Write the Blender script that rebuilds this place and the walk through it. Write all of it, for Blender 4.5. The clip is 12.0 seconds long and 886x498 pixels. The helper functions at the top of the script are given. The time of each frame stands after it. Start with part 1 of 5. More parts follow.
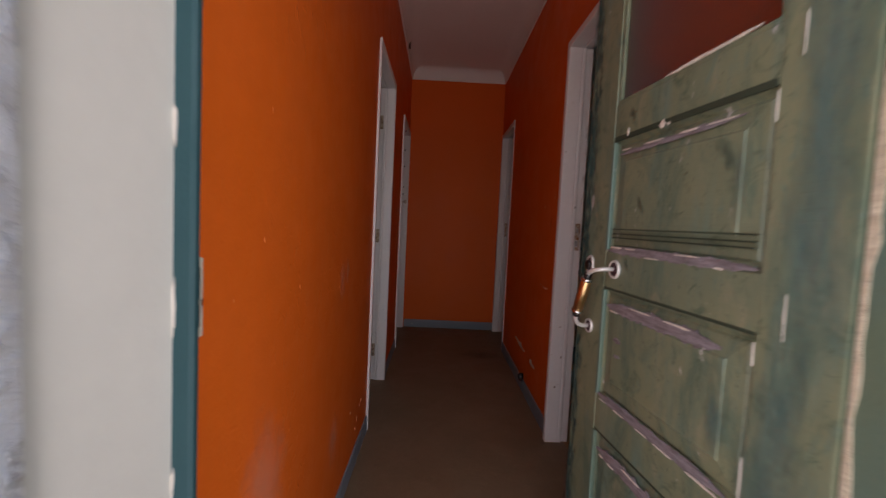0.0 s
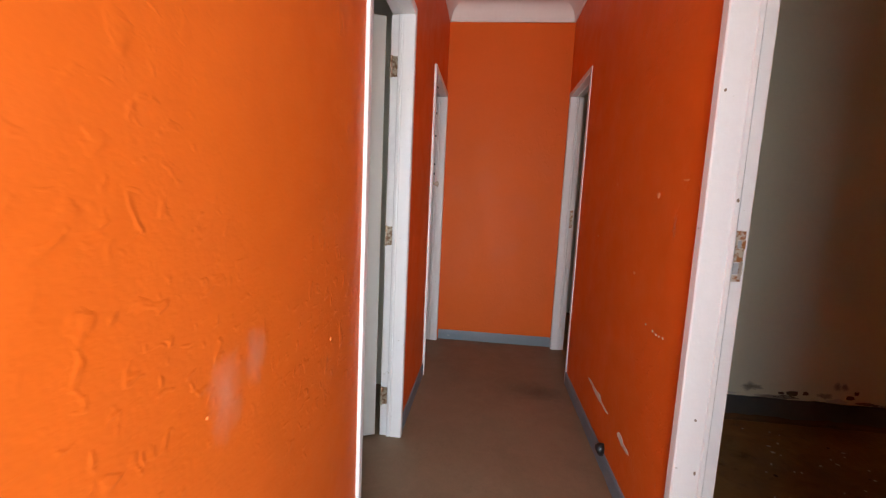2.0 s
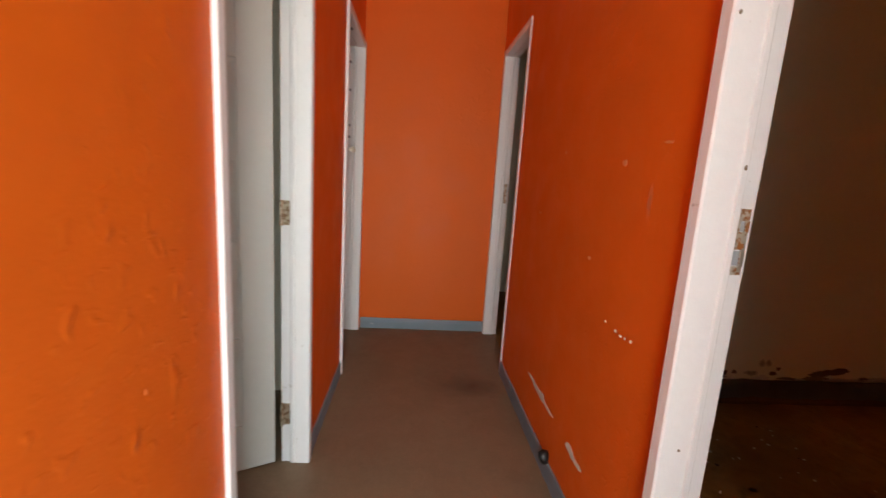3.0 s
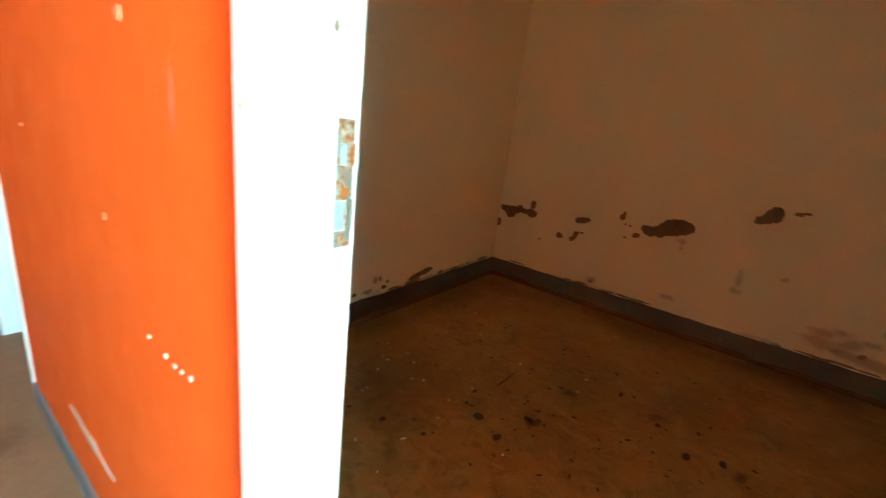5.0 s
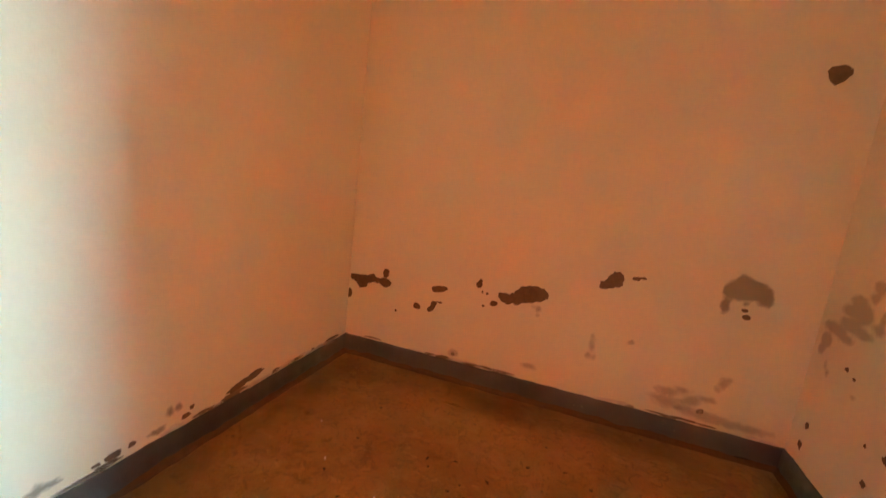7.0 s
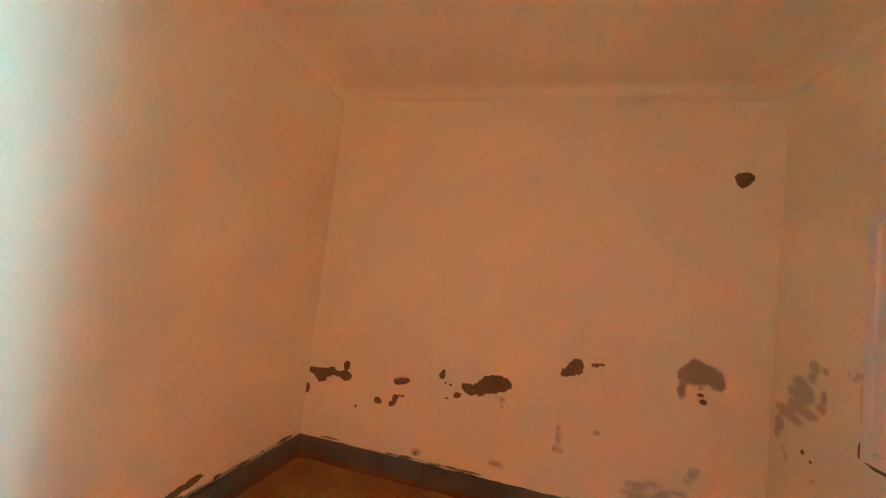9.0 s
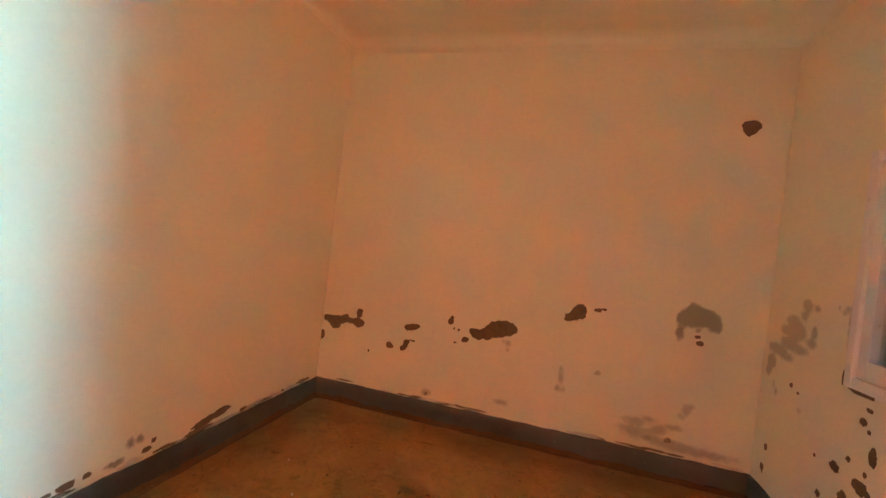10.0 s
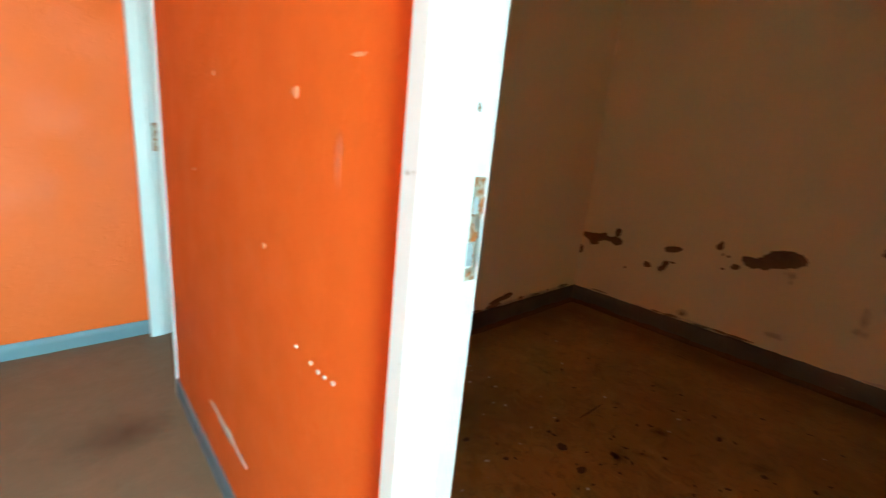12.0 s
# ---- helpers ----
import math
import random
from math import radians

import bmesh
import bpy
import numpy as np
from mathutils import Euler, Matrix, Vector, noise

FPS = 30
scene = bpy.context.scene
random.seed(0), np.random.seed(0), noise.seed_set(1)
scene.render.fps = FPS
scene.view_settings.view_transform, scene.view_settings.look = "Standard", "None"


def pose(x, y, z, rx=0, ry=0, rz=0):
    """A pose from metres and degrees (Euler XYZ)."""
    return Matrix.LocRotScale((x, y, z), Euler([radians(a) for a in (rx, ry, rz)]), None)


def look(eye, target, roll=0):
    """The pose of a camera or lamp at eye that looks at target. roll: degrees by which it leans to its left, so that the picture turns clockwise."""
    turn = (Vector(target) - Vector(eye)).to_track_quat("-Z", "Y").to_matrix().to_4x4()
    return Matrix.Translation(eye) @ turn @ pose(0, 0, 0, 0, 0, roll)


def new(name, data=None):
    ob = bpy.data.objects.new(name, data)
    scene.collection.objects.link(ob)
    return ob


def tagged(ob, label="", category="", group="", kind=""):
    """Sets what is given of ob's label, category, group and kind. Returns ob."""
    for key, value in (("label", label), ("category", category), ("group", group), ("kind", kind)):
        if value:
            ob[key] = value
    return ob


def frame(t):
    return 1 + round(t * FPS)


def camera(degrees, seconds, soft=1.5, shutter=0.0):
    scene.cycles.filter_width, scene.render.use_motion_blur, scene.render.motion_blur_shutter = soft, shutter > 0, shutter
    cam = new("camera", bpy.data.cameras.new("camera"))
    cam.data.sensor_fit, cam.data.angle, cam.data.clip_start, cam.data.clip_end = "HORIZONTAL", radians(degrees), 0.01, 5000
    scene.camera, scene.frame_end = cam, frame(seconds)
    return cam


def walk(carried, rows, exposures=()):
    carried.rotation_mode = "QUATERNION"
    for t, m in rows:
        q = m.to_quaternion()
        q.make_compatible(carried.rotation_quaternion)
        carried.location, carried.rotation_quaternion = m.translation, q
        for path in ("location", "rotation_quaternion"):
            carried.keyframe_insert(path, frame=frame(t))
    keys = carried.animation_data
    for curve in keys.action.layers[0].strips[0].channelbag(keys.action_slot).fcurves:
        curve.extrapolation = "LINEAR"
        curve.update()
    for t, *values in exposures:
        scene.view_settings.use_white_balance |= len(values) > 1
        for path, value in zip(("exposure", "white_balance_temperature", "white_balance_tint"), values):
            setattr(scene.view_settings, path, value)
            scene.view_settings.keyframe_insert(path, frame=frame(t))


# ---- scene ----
cam = camera(93.6, 12.0, soft=1.2, shutter=0.4)
PATH = [
    (0, (0.335, -0.036, 1.129), (0.367, 1.96, 1.005), 2.8),
    (0.2, (0.343, 0.08, 1.102), (0.312, 2.075, 0.965), 2.7),
    (0.4, (0.341, 0.185, 1.104), (0.259, 2.177, 0.95), 2.9),
    (0.5, (0.347, 0.234, 1.114), (0.232, 2.224, 0.949), 2.7),
    (0.7, (0.346, 0.336, 1.127), (0.192, 2.322, 0.95), 2.7),
    (1, (0.351, 0.5, 1.135), (0.154, 2.481, 0.943), 2.7),
    (1.5, (0.381, 0.751, 1.218), (0.155, 2.726, 0.999), 2.6),
    (2, (0.374, 0.909, 1.21), (0.178, 2.884, 0.968), 2.7),
    (2.5, (0.365, 1.133, 1.189), (0.287, 3.111, 0.901), 2.9),
    (2.7, (0.365, 1.201, 1.189), (0.365, 3.177, 0.878), 3.2),
    (4.3, (0.635, 1.64, 1.161), (1.757, 3.212, 0.641), 5.8),
    (5, (0.763, 1.747, 1.163), (2.324, 2.866, 0.606), 7.0),
    (5.5, (0.914, 1.79, 1.103), (2.62, 2.664, 0.531), 7.1),
    (6, (1.078, 1.778, 1.159), (2.853, 2.518, 0.607), 7.2),
    (6.5, (1.164, 1.864, 1.229), (3.001, 2.5, 0.761), 7.4),
    (7, (1.227, 1.859, 1.384), (3.097, 2.479, 1.041), 6.8),
    (7.5, (1.222, 1.863, 1.475), (3.13, 2.444, 1.318), 6.8),
    (9.3, (1.149, 1.785, 1.307), (3.069, 2.324, 1.448), 6.7),
    (9.5, (1.129, 1.784, 1.285), (3.054, 2.316, 1.394), 6.6),
    (10, (1.099, 1.781, 1.216), (3.022, 2.328, 1.199), 6.7),
    (10.5, (1.008, 1.77, 1.161), (2.904, 2.391, 1.017), 6.9),
    (11, (0.876, 1.809, 1.154), (2.709, 2.552, 0.854), 6.8),
    (11.3, (0.798, 1.796, 1.16), (2.545, 2.694, 0.78), 6.6),
    (12, (0.664, 1.74, 1.196), (2.002, 3.144, 0.707), 5.6),
]
EXPOSURES = [
    (0, 0.58, 7900, 22),
    (0.4, 1.64, 6800, 25),
    (0.7, 2.01, 6700, 25),
    (1.0, 2.04, 6500, 29),
    (1.5, 2.6, 6700, 17),
    (2.0, 2.95, 7100, 8),
    (2.7, 2.95, 7700, 5),
    (4.3, 4.13, 6100, -24),
    (5.0, 4.88, 5200, -44),
    (5.5, 5.58, 5500, -20),
    (6.0, 6.13, 5850, -18),
    (6.5, 6.13, 6050, -18),
    (7.7, 6.16, 5550, -23),
    (10.0, 6.2, 4850, -33),
    (10.8, 6.15, 4850, -26),
    (11.3, 5.58, 4650, -34),
    (12, 4.43, 4900, -46),
]
walk(cam, [(t, look(eye, target, roll)) for t, eye, target, roll in PATH], EXPOSURES)

# ---- world, sun, exposure ----
# the room is lit by light that has bounced many times between its walls
scene.cycles.max_bounces = 16
scene.cycles.diffuse_bounces = 14
scene.cycles.light_sampling_threshold = 0.0
scene.cycles.use_light_tree = False
world = bpy.data.worlds.new("sky_world")
scene.world = world
world.use_nodes = True
wn = world.node_tree.nodes
wl = world.node_tree.links
sky = wn.new("ShaderNodeTexSky")
sky.sky_type = 'NISHITA'
sky.sun_disc = False
sky.sun_elevation = radians(54)
sky.sun_rotation = radians(69)
wn["Background"].inputs["Strength"].default_value = 0.14
wl.new(sky.outputs[0], wn["Background"].inputs["Color"])

sun_data = bpy.data.lights.new("sun", 'SUN')
sun_data.energy = 2.2
sun_data.angle = radians(0.55)
sun_data.color = (1.0, 0.95, 0.87)
sun = new("sun", sun_data)
sun.matrix_world = look((8.4, 3.5, 12.0), (0.4, 0.5, 0.0))

# skylight that falls in through the open entrance
door_light = bpy.data.lights.new("entrance_skylight", 'AREA')
door_light.shape = 'RECTANGLE'
door_light.size = 0.86
door_light.size_y = 2.08
door_light.energy = 5.0
door_light.spread = radians(150)
door_light.color = (0.80, 0.86, 1.0)
entrance_skylight = new("entrance_skylight", door_light)
entrance_skylight.matrix_world = look((0.490, 0.256, 1.02), (0.490, 2.0, 1.02))

# ---- plan, in metres ----
XL, XR = 0.0, 0.977          # faces of the corridor's side walls
XRR = 1.060                  # face of the partition in the room
XLL = -0.083                 # face of the partition in the other room
YF, YI = 0.25, 0.631         # front wall: outer and inner face
YD = 0.421                   # where the entrance frame stands
YN = 3.422                   # room: far side wall
XE = 3.847                   # room: end wall
YEND = 4.40                  # end wall of the corridor
YBACK = 5.60
XWEST = -2.9
ZC = 2.72                    # ceiling
ZCOVE = 2.605                # foot of the coving
ENT_L, ENT_R, ENT_TOP = 0.048, 0.925, 2.08


# ---- material helpers ----
def material(name):
    m = bpy.data.materials.new(name)
    m.use_nodes = True
    nt = m.node_tree
    return m, nt, nt.nodes["Principled BSDF"]


def node(nt, kind, **values):
    n = nt.nodes.new(kind)
    for key, value in values.items():
        n.inputs[key].default_value = value
    return n


def coords(nt, scale=(1, 1, 1)):
    tc = nt.nodes.new("ShaderNodeTexCoord")
    mp = node(nt, "ShaderNodeMapping", Scale=scale)
    nt.links.new(tc.outputs["Object"], mp.inputs["Vector"])
    return mp.outputs["Vector"]


def fac_noise(nt, vec, scale, detail=4.0, rough=0.55, lo=0.4, hi=0.6, distortion=0.0):
    n = node(nt, "ShaderNodeTexNoise", Scale=scale, Detail=detail, Roughness=rough, Distortion=distortion)
    nt.links.new(vec, n.inputs["Vector"])
    r = nt.nodes.new("ShaderNodeMapRange")
    r.inputs["From Min"].default_value = lo
    r.inputs["From Max"].default_value = hi
    nt.links.new(n.outputs["Fac"], r.inputs["Value"])
    return r.outputs["Result"]


def mix(nt, fac, a, b, blend='MIX'):
    n = nt.nodes.new("ShaderNodeMix")
    n.data_type = 'RGBA'
    n.blend_type = blend
    for sock, v in ((n.inputs[0], fac), (n.inputs[6], a), (n.inputs[7], b)):
        if isinstance(v, (int, float)):
            sock.default_value = v
        elif isinstance(v, tuple):
            sock.default_value = (*v, 1.0)
        else:
            nt.links.new(v, sock)
    return n.outputs[2]


def scaled(nt, value, k):
    n = nt.nodes.new("ShaderNodeMath")
    n.operation = 'MULTIPLY'
    nt.links.new(value, n.inputs[0])
    n.inputs[1].default_value = k
    return n.outputs[0]


def joined(nt, a, b, op='ADD'):
    n = nt.nodes.new("ShaderNodeMath")
    n.operation = op
    nt.links.new(a, n.inputs[0])
    nt.links.new(b, n.inputs[1])
    return n.outputs[0]


def relief(nt, bsdf, height, strength, distance):
    b = node(nt, "ShaderNodeBump", Strength=strength, Distance=distance)
    nt.links.new(height, b.inputs["Height"])
    nt.links.new(b.outputs[0], bsdf.inputs["Normal"])


def worn_paint(name, base, other, rough=0.5, spot=None, bump=0.35, drips=False, amount=0.6):
    """Brushed wall or wood paint: two tones at large scale, fine roller relief, optional drips."""
    m, nt, b = material(name)
    v = coords(nt)
    big = fac_noise(nt, v, 1.3, 5, 0.6, 0.35, 0.68)
    col = mix(nt, scaled(nt, big, amount), base, other)
    fine = fac_noise(nt, v, 40, 3, 0.6, 0.3, 0.7)
    col = mix(nt, scaled(nt, fine, 0.12), col, tuple(c * 0.75 for c in base))
    if spot:
        specks = fac_noise(nt, v, 22, 6, 0.7, 0.66, 0.70)
        col = mix(nt, scaled(nt, specks, 0.55), col, spot)
    nt.links.new(col, b.inputs["Base Color"])
    rr = nt.nodes.new("ShaderNodeMapRange")
    rr.inputs["To Min"].default_value = rough - 0.08
    rr.inputs["To Max"].default_value = rough + 0.12
    nt.links.new(fac_noise(nt, v, 6, 4, 0.6, 0.3, 0.7), rr.inputs["Value"])
    nt.links.new(rr.outputs[0], b.inputs["Roughness"])
    h = joined(nt, scaled(nt, fac_noise(nt, v, 130, 3, 0.5, 0.2, 0.8), 0.25), scaled(nt, fac_noise(nt, v, 9, 4, 0.5, 0.25, 0.75), 1.0))
    if drips:
        dv = coords(nt, (14, 14, 8))
        area = fac_noise(nt, v, 1.7, 2, 0.5, 0.45, 0.62)
        runs = joined(nt, fac_noise(nt, dv, 2.2, 2, 0.5, 0.64, 0.72, 0.5), area, 'MULTIPLY')
        lump = joined(nt, fac_noise(nt, v, 34, 2, 0.4, 0.6, 0.7, 0.6), area, 'MULTIPLY')
        h = joined(nt, h, joined(nt, scaled(nt, runs, 1.1), scaled(nt, lump, 0.8)))
    relief(nt, b, h, bump, 0.004)
    return m


ORANGE = worn_paint("orange_wall_paint", (0.75, 0.128, 0.012), (0.68, 0.110, 0.009), 0.55, bump=0.34, drips=True)
ORANGE.node_tree.nodes["Principled BSDF"].inputs["Specular IOR Level"].default_value = 0.28
CREAM = worn_paint("cream_wall_paint", (0.85, 0.81, 0.645), (0.81, 0.76, 0.585), 0.75, bump=0.3)
WHITE = worn_paint("white_frame_paint", (0.81, 0.80, 0.79), (0.75, 0.74, 0.71), 0.38, spot=(0.35, 0.28, 0.2), bump=0.2)
GREYWHITE = worn_paint("grey_white_door_paint", (0.62, 0.63, 0.58), (0.55, 0.56, 0.5), 0.42, bump=0.25)
CEIL = worn_paint("white_ceiling_paint", (0.82, 0.79, 0.74), (0.77, 0.73, 0.67), 0.8, bump=0.25)
REVEAL = worn_paint("pale_reveal_paint", (0.68, 0.675, 0.61), (0.58, 0.575, 0.515), 0.6, bump=0.2, amount=0.9)
TEAL = worn_paint("teal_frame_paint", (0.008, 0.056, 0.066), (0.014, 0.076, 0.084), 0.6, bump=0.4)
SKIRT = worn_paint("blue_grey_skirting_paint", (0.20, 0.25, 0.29), (0.15, 0.18, 0.2), 0.5, spot=(0.5, 0.48, 0.44), bump=0.5)
SKIRTROOM = worn_paint("dirty_blue_grey_skirting_paint", (0.130, 0.128, 0.126), (0.055, 0.047, 0.038), 0.5, spot=(0.34, 0.31, 0.27), bump=0.7, amount=1.0)
IVORY = worn_paint("ivory_keeper_paint", (0.56, 0.51, 0.41), (0.46, 0.41, 0.31), 0.45, bump=0.2)


def plaster_material():
    m, nt, b = material("white_roughcast")
    v = coords(nt)
    col = mix(nt, fac_noise(nt, v, 3, 5, 0.6, 0.35, 0.7), (0.88, 0.88, 0.88), (0.80, 0.80, 0.81))
    pits = fac_noise(nt, v, 70, 4, 0.6, 0.64, 0.72)
    nt.links.new(mix(nt, scaled(nt, pits, 0.5), col, (0.45, 0.46, 0.48)), b.inputs["Base Color"])
    b.inputs["Roughness"].default_value = 0.9
    relief(nt, b, fac_noise(nt, v, 60, 5, 0.6, 0.25, 0.75), 1.0, 0.016)
    return m


def floor_material(name, a, b2, c, gloss, dirt):
    m, nt, b = material(name)
    v = coords(nt)
    col = mix(nt, fac_noise(nt, v, 1.6, 6, 0.62, 0.32, 0.68, 0.4), a, b2)
    col = mix(nt, scaled(nt, fac_noise(nt, v, 5.5, 6, 0.7, 0.48, 0.72, 0.6), 0.7), col, c)
    grain = fac_noise(nt, v, 150, 3, 0.6, 0.35, 0.7)
    col = mix(nt, scaled(nt, grain, 0.25), col, tuple(k * 0.6 for k in a))
    worn = fac_noise(nt, v, 13, 7, 0.72, 0.50, 0.66, 1.4)
    col = mix(nt, scaled(nt, worn, 0.55 * dirt), col, tuple(k * 0.5 for k in b2))
    scraped = fac_noise(nt, coords(nt, (1, 0.35, 1)), 21, 6, 0.7, 0.58, 0.68, 0.7)
    col = mix(nt, scaled(nt, scraped, 0.4 * dirt), col, tuple(k * 1.15 for k in c))
    # scattered dark drips
    vor = node(nt, "ShaderNodeTexVoronoi", Scale=8.5)
    nt.links.new(v, vor.inputs["Vector"])
    sep = nt.nodes.new("ShaderNodeSeparateColor")
    nt.links.new(vor.outputs["Color"], sep.inputs[0])
    size = node(nt, "ShaderNodeMapRange")
    size.inputs["From Min"].default_value = 0.45
    size.inputs["To Min"].default_value = 0.0
    size.inputs["To Max"].default_value = 0.13
    nt.links.new(sep.outputs[0], size.inputs["Value"])
    warp = scaled(nt, fac_noise(nt, v, 45, 2, 0.5, 0.2, 0.8), 0.09)
    d = joined(nt, vor.outputs["Distance"], warp)
    spot = joined(nt, d, joined(nt, size.outputs[0], scaled(nt, warp, 0.0)), 'SUBTRACT')
    inv = node(nt, "ShaderNodeMapRange")
    inv.inputs["From Min"].default_value = 0.02
    inv.inputs["From Max"].default_value = -0.02
    nt.links.new(spot, inv.inputs["Value"])
    col = mix(nt, scaled(nt, inv.outputs[0], 0.75 * dirt), col, (0.018, 0.010, 0.006))
    # pale flakes of fallen paint
    vf = node(nt, "ShaderNodeTexVoronoi", Scale=26.0)
    nt.links.new(v, vf.inputs["Vector"])
    flake = node(nt, "ShaderNodeMapRange")
    flake.inputs["From Min"].default_value = 0.11
    flake.inputs["From Max"].default_value = 0.08
    nt.links.new(joined(nt, vf.outputs["Distance"], scaled(nt, fac_noise(nt, v, 120, 2, 0.5, 0.2, 0.8), 0.06)), flake.inputs["Value"])
    where = fac_noise(nt, v, 2.2, 3, 0.5, 0.55, 0.66)
    col = mix(nt, scaled(nt, joined(nt, flake.outputs[0], where, 'MULTIPLY'), 0.6 * dirt), col, (0.5, 0.46, 0.4))
    nt.links.new(col, b.inputs["Base Color"])
    rr = nt.nodes.new("ShaderNodeMapRange")
    rr.inputs["To Min"].default_value = gloss
    rr.inputs["To Max"].default_value = gloss + 0.25
    nt.links.new(fac_noise(nt, v, 4, 6, 0.65, 0.3, 0.7), rr.inputs["Value"])
    nt.links.new(rr.outputs[0], b.inputs["Roughness"])
    relief(nt, b, joined(nt, fac_noise(nt, v, 25, 5, 0.6, 0.3, 0.7), scaled(nt, inv.outputs[0], 0.3)), 0.22, 0.004)
    return m


def door_paint():
    """Olive green gloss, sun-bleached to turquoise in places, with rubbed and chipped spots."""
    m, nt, b = material("weathered_green_door_paint")
    v = coords(nt)
    col = mix(nt, fac_noise(nt, v, 2.4, 5, 0.6, 0.4, 0.62), (0.208, 0.230, 0.138), (0.155, 0.195, 0.128))
    vs = coords(nt, (9, 9, 1.2))
    teal = fac_noise(nt, vs, 1.0, 4, 0.6, 0.54, 0.7)
    col = mix(nt, scaled(nt, teal, 0.8), col, (0.12, 0.22, 0.19))
    slant = nt.nodes.new("ShaderNodeMapping")
    slant.inputs["Rotation"].default_value = (0, 0.5, 0)
    slant.inputs["Scale"].default_value = (1.0, 1.0, 0.35)
    nt.links.new(v, slant.inputs["Vector"])
    brushed = slant.outputs["Vector"]
    col = mix(nt, scaled(nt, fac_noise(nt, brushed, 9, 7, 0.75, 0.50, 0.64, 1.0), 0.75), col, (0.075, 0.135, 0.10))
    col = mix(nt, scaled(nt, fac_noise(nt, brushed, 17, 6, 0.7, 0.56, 0.68, 0.8), 0.7), col, (0.26, 0.26, 0.17))
    smear = fac_noise(nt, v, 13, 6, 0.7, 0.55, 0.68, 1.5)
    col = mix(nt, scaled(nt, smear, 0.75), col, (0.055, 0.095, 0.06))
    rubbed = fac_noise(nt, coords(nt, (1, 1, 0.28)), 38, 5, 0.7, 0.56, 0.66, 0.8)
    col = mix(nt, scaled(nt, rubbed, 0.5), col, (0.10, 0.19, 0.165))
    flecks = fac_noise(nt, coords(nt, (1, 1, 0.6)), 85, 3, 0.6, 0.64, 0.70)
    col = mix(nt, scaled(nt, flecks, 0.55), col, (0.045, 0.07, 0.05))
    chip = fac_noise(nt, coords(nt, (1, 1, 0.35)), 30, 5, 0.6, 0.665, 0.69)
    col = mix(nt, chip, col, (0.55, 0.53, 0.52))
    nt.links.new(col, b.inputs["Base Color"])
    rr = nt.nodes.new("ShaderNodeMapRange")
    rr.inputs["To Min"].default_value = 0.28
    rr.inputs["To Max"].default_value = 0.5
    nt.links.new(fac_noise(nt, v, 12, 4, 0.6, 0.3, 0.7), rr.inputs["Value"])
    nt.links.new(rr.outputs[0], b.inputs["Roughness"])
    h = joined(nt, scaled(nt, fac_noise(nt, coords(nt, (4, 4, 40)), 3, 4, 0.6, 0.3, 0.7), 0.5), scaled(nt, chip, -0.6))
    relief(nt, b, h, 0.35, 0.003)
    return m


def bare_wood(name, a, b2, rough=0.8):
    m, nt, b = material(name)
    v = coords(nt, (8, 8, 60))
    col = mix(nt, fac_noise(nt, v, 2, 5, 0.6, 0.35, 0.65), a, b2)
    col = mix(nt, scaled(nt, fac_noise(nt, coords(nt), 120, 3, 0.6, 0.55, 0.7), 0.6), col, tuple(k * 0.35 for k in a))
    nt.links.new(col, b.inputs["Base Color"])
    b.inputs["Roughness"].default_value = rough
    relief(nt, b, fac_noise(nt, v, 4, 4, 0.6, 0.3, 0.7), 0.6, 0.003)
    return m


def metal(name, col, rough, rust=None):
    m, nt, b = material(name)
    b.inputs["Metallic"].default_value = 1.0
    v = coords(nt)
    if rust:
        r = fac_noise(nt, v, 55, 4, 0.65, 0.46, 0.56)
        nt.links.new(mix(nt, r, col, rust), b.inputs["Base Color"])
        inv = node(nt, "ShaderNodeMapRange")
        inv.inputs["To Min"].default_value = 0.9
        inv.inputs["To Max"].default_value = 0.0
        nt.links.new(r, inv.inputs["Value"])
        nt.links.new(inv.outputs[0], b.inputs["Metallic"])
    else:
        nt.links.new(mix(nt, scaled(nt, fac_noise(nt, v, 90, 3, 0.6, 0.4, 0.7), 0.4), col, tuple(k * 0.6 for k in col)), b.inputs["Base Color"])
    b.inputs["Roughness"].default_value = rough
    relief(nt, b, fac_noise(nt, v, 120, 3, 0.6, 0.3, 0.7), 0.15, 0.001)
    return m


def plain(name, col, rough, tone=0.7):
    m, nt, b = material(name)
    v = coords(nt)
    nt.links.new(mix(nt, scaled(nt, fac_noise(nt, v, 30, 4, 0.6, 0.35, 0.7), 0.6), col, tuple(k * tone for k in col)), b.inputs["Base Color"])
    b.inputs["Roughness"].default_value = rough
    relief(nt, b, fac_noise(nt, v, 80, 4, 0.6, 0.3, 0.7), 0.4, 0.002)
    return m


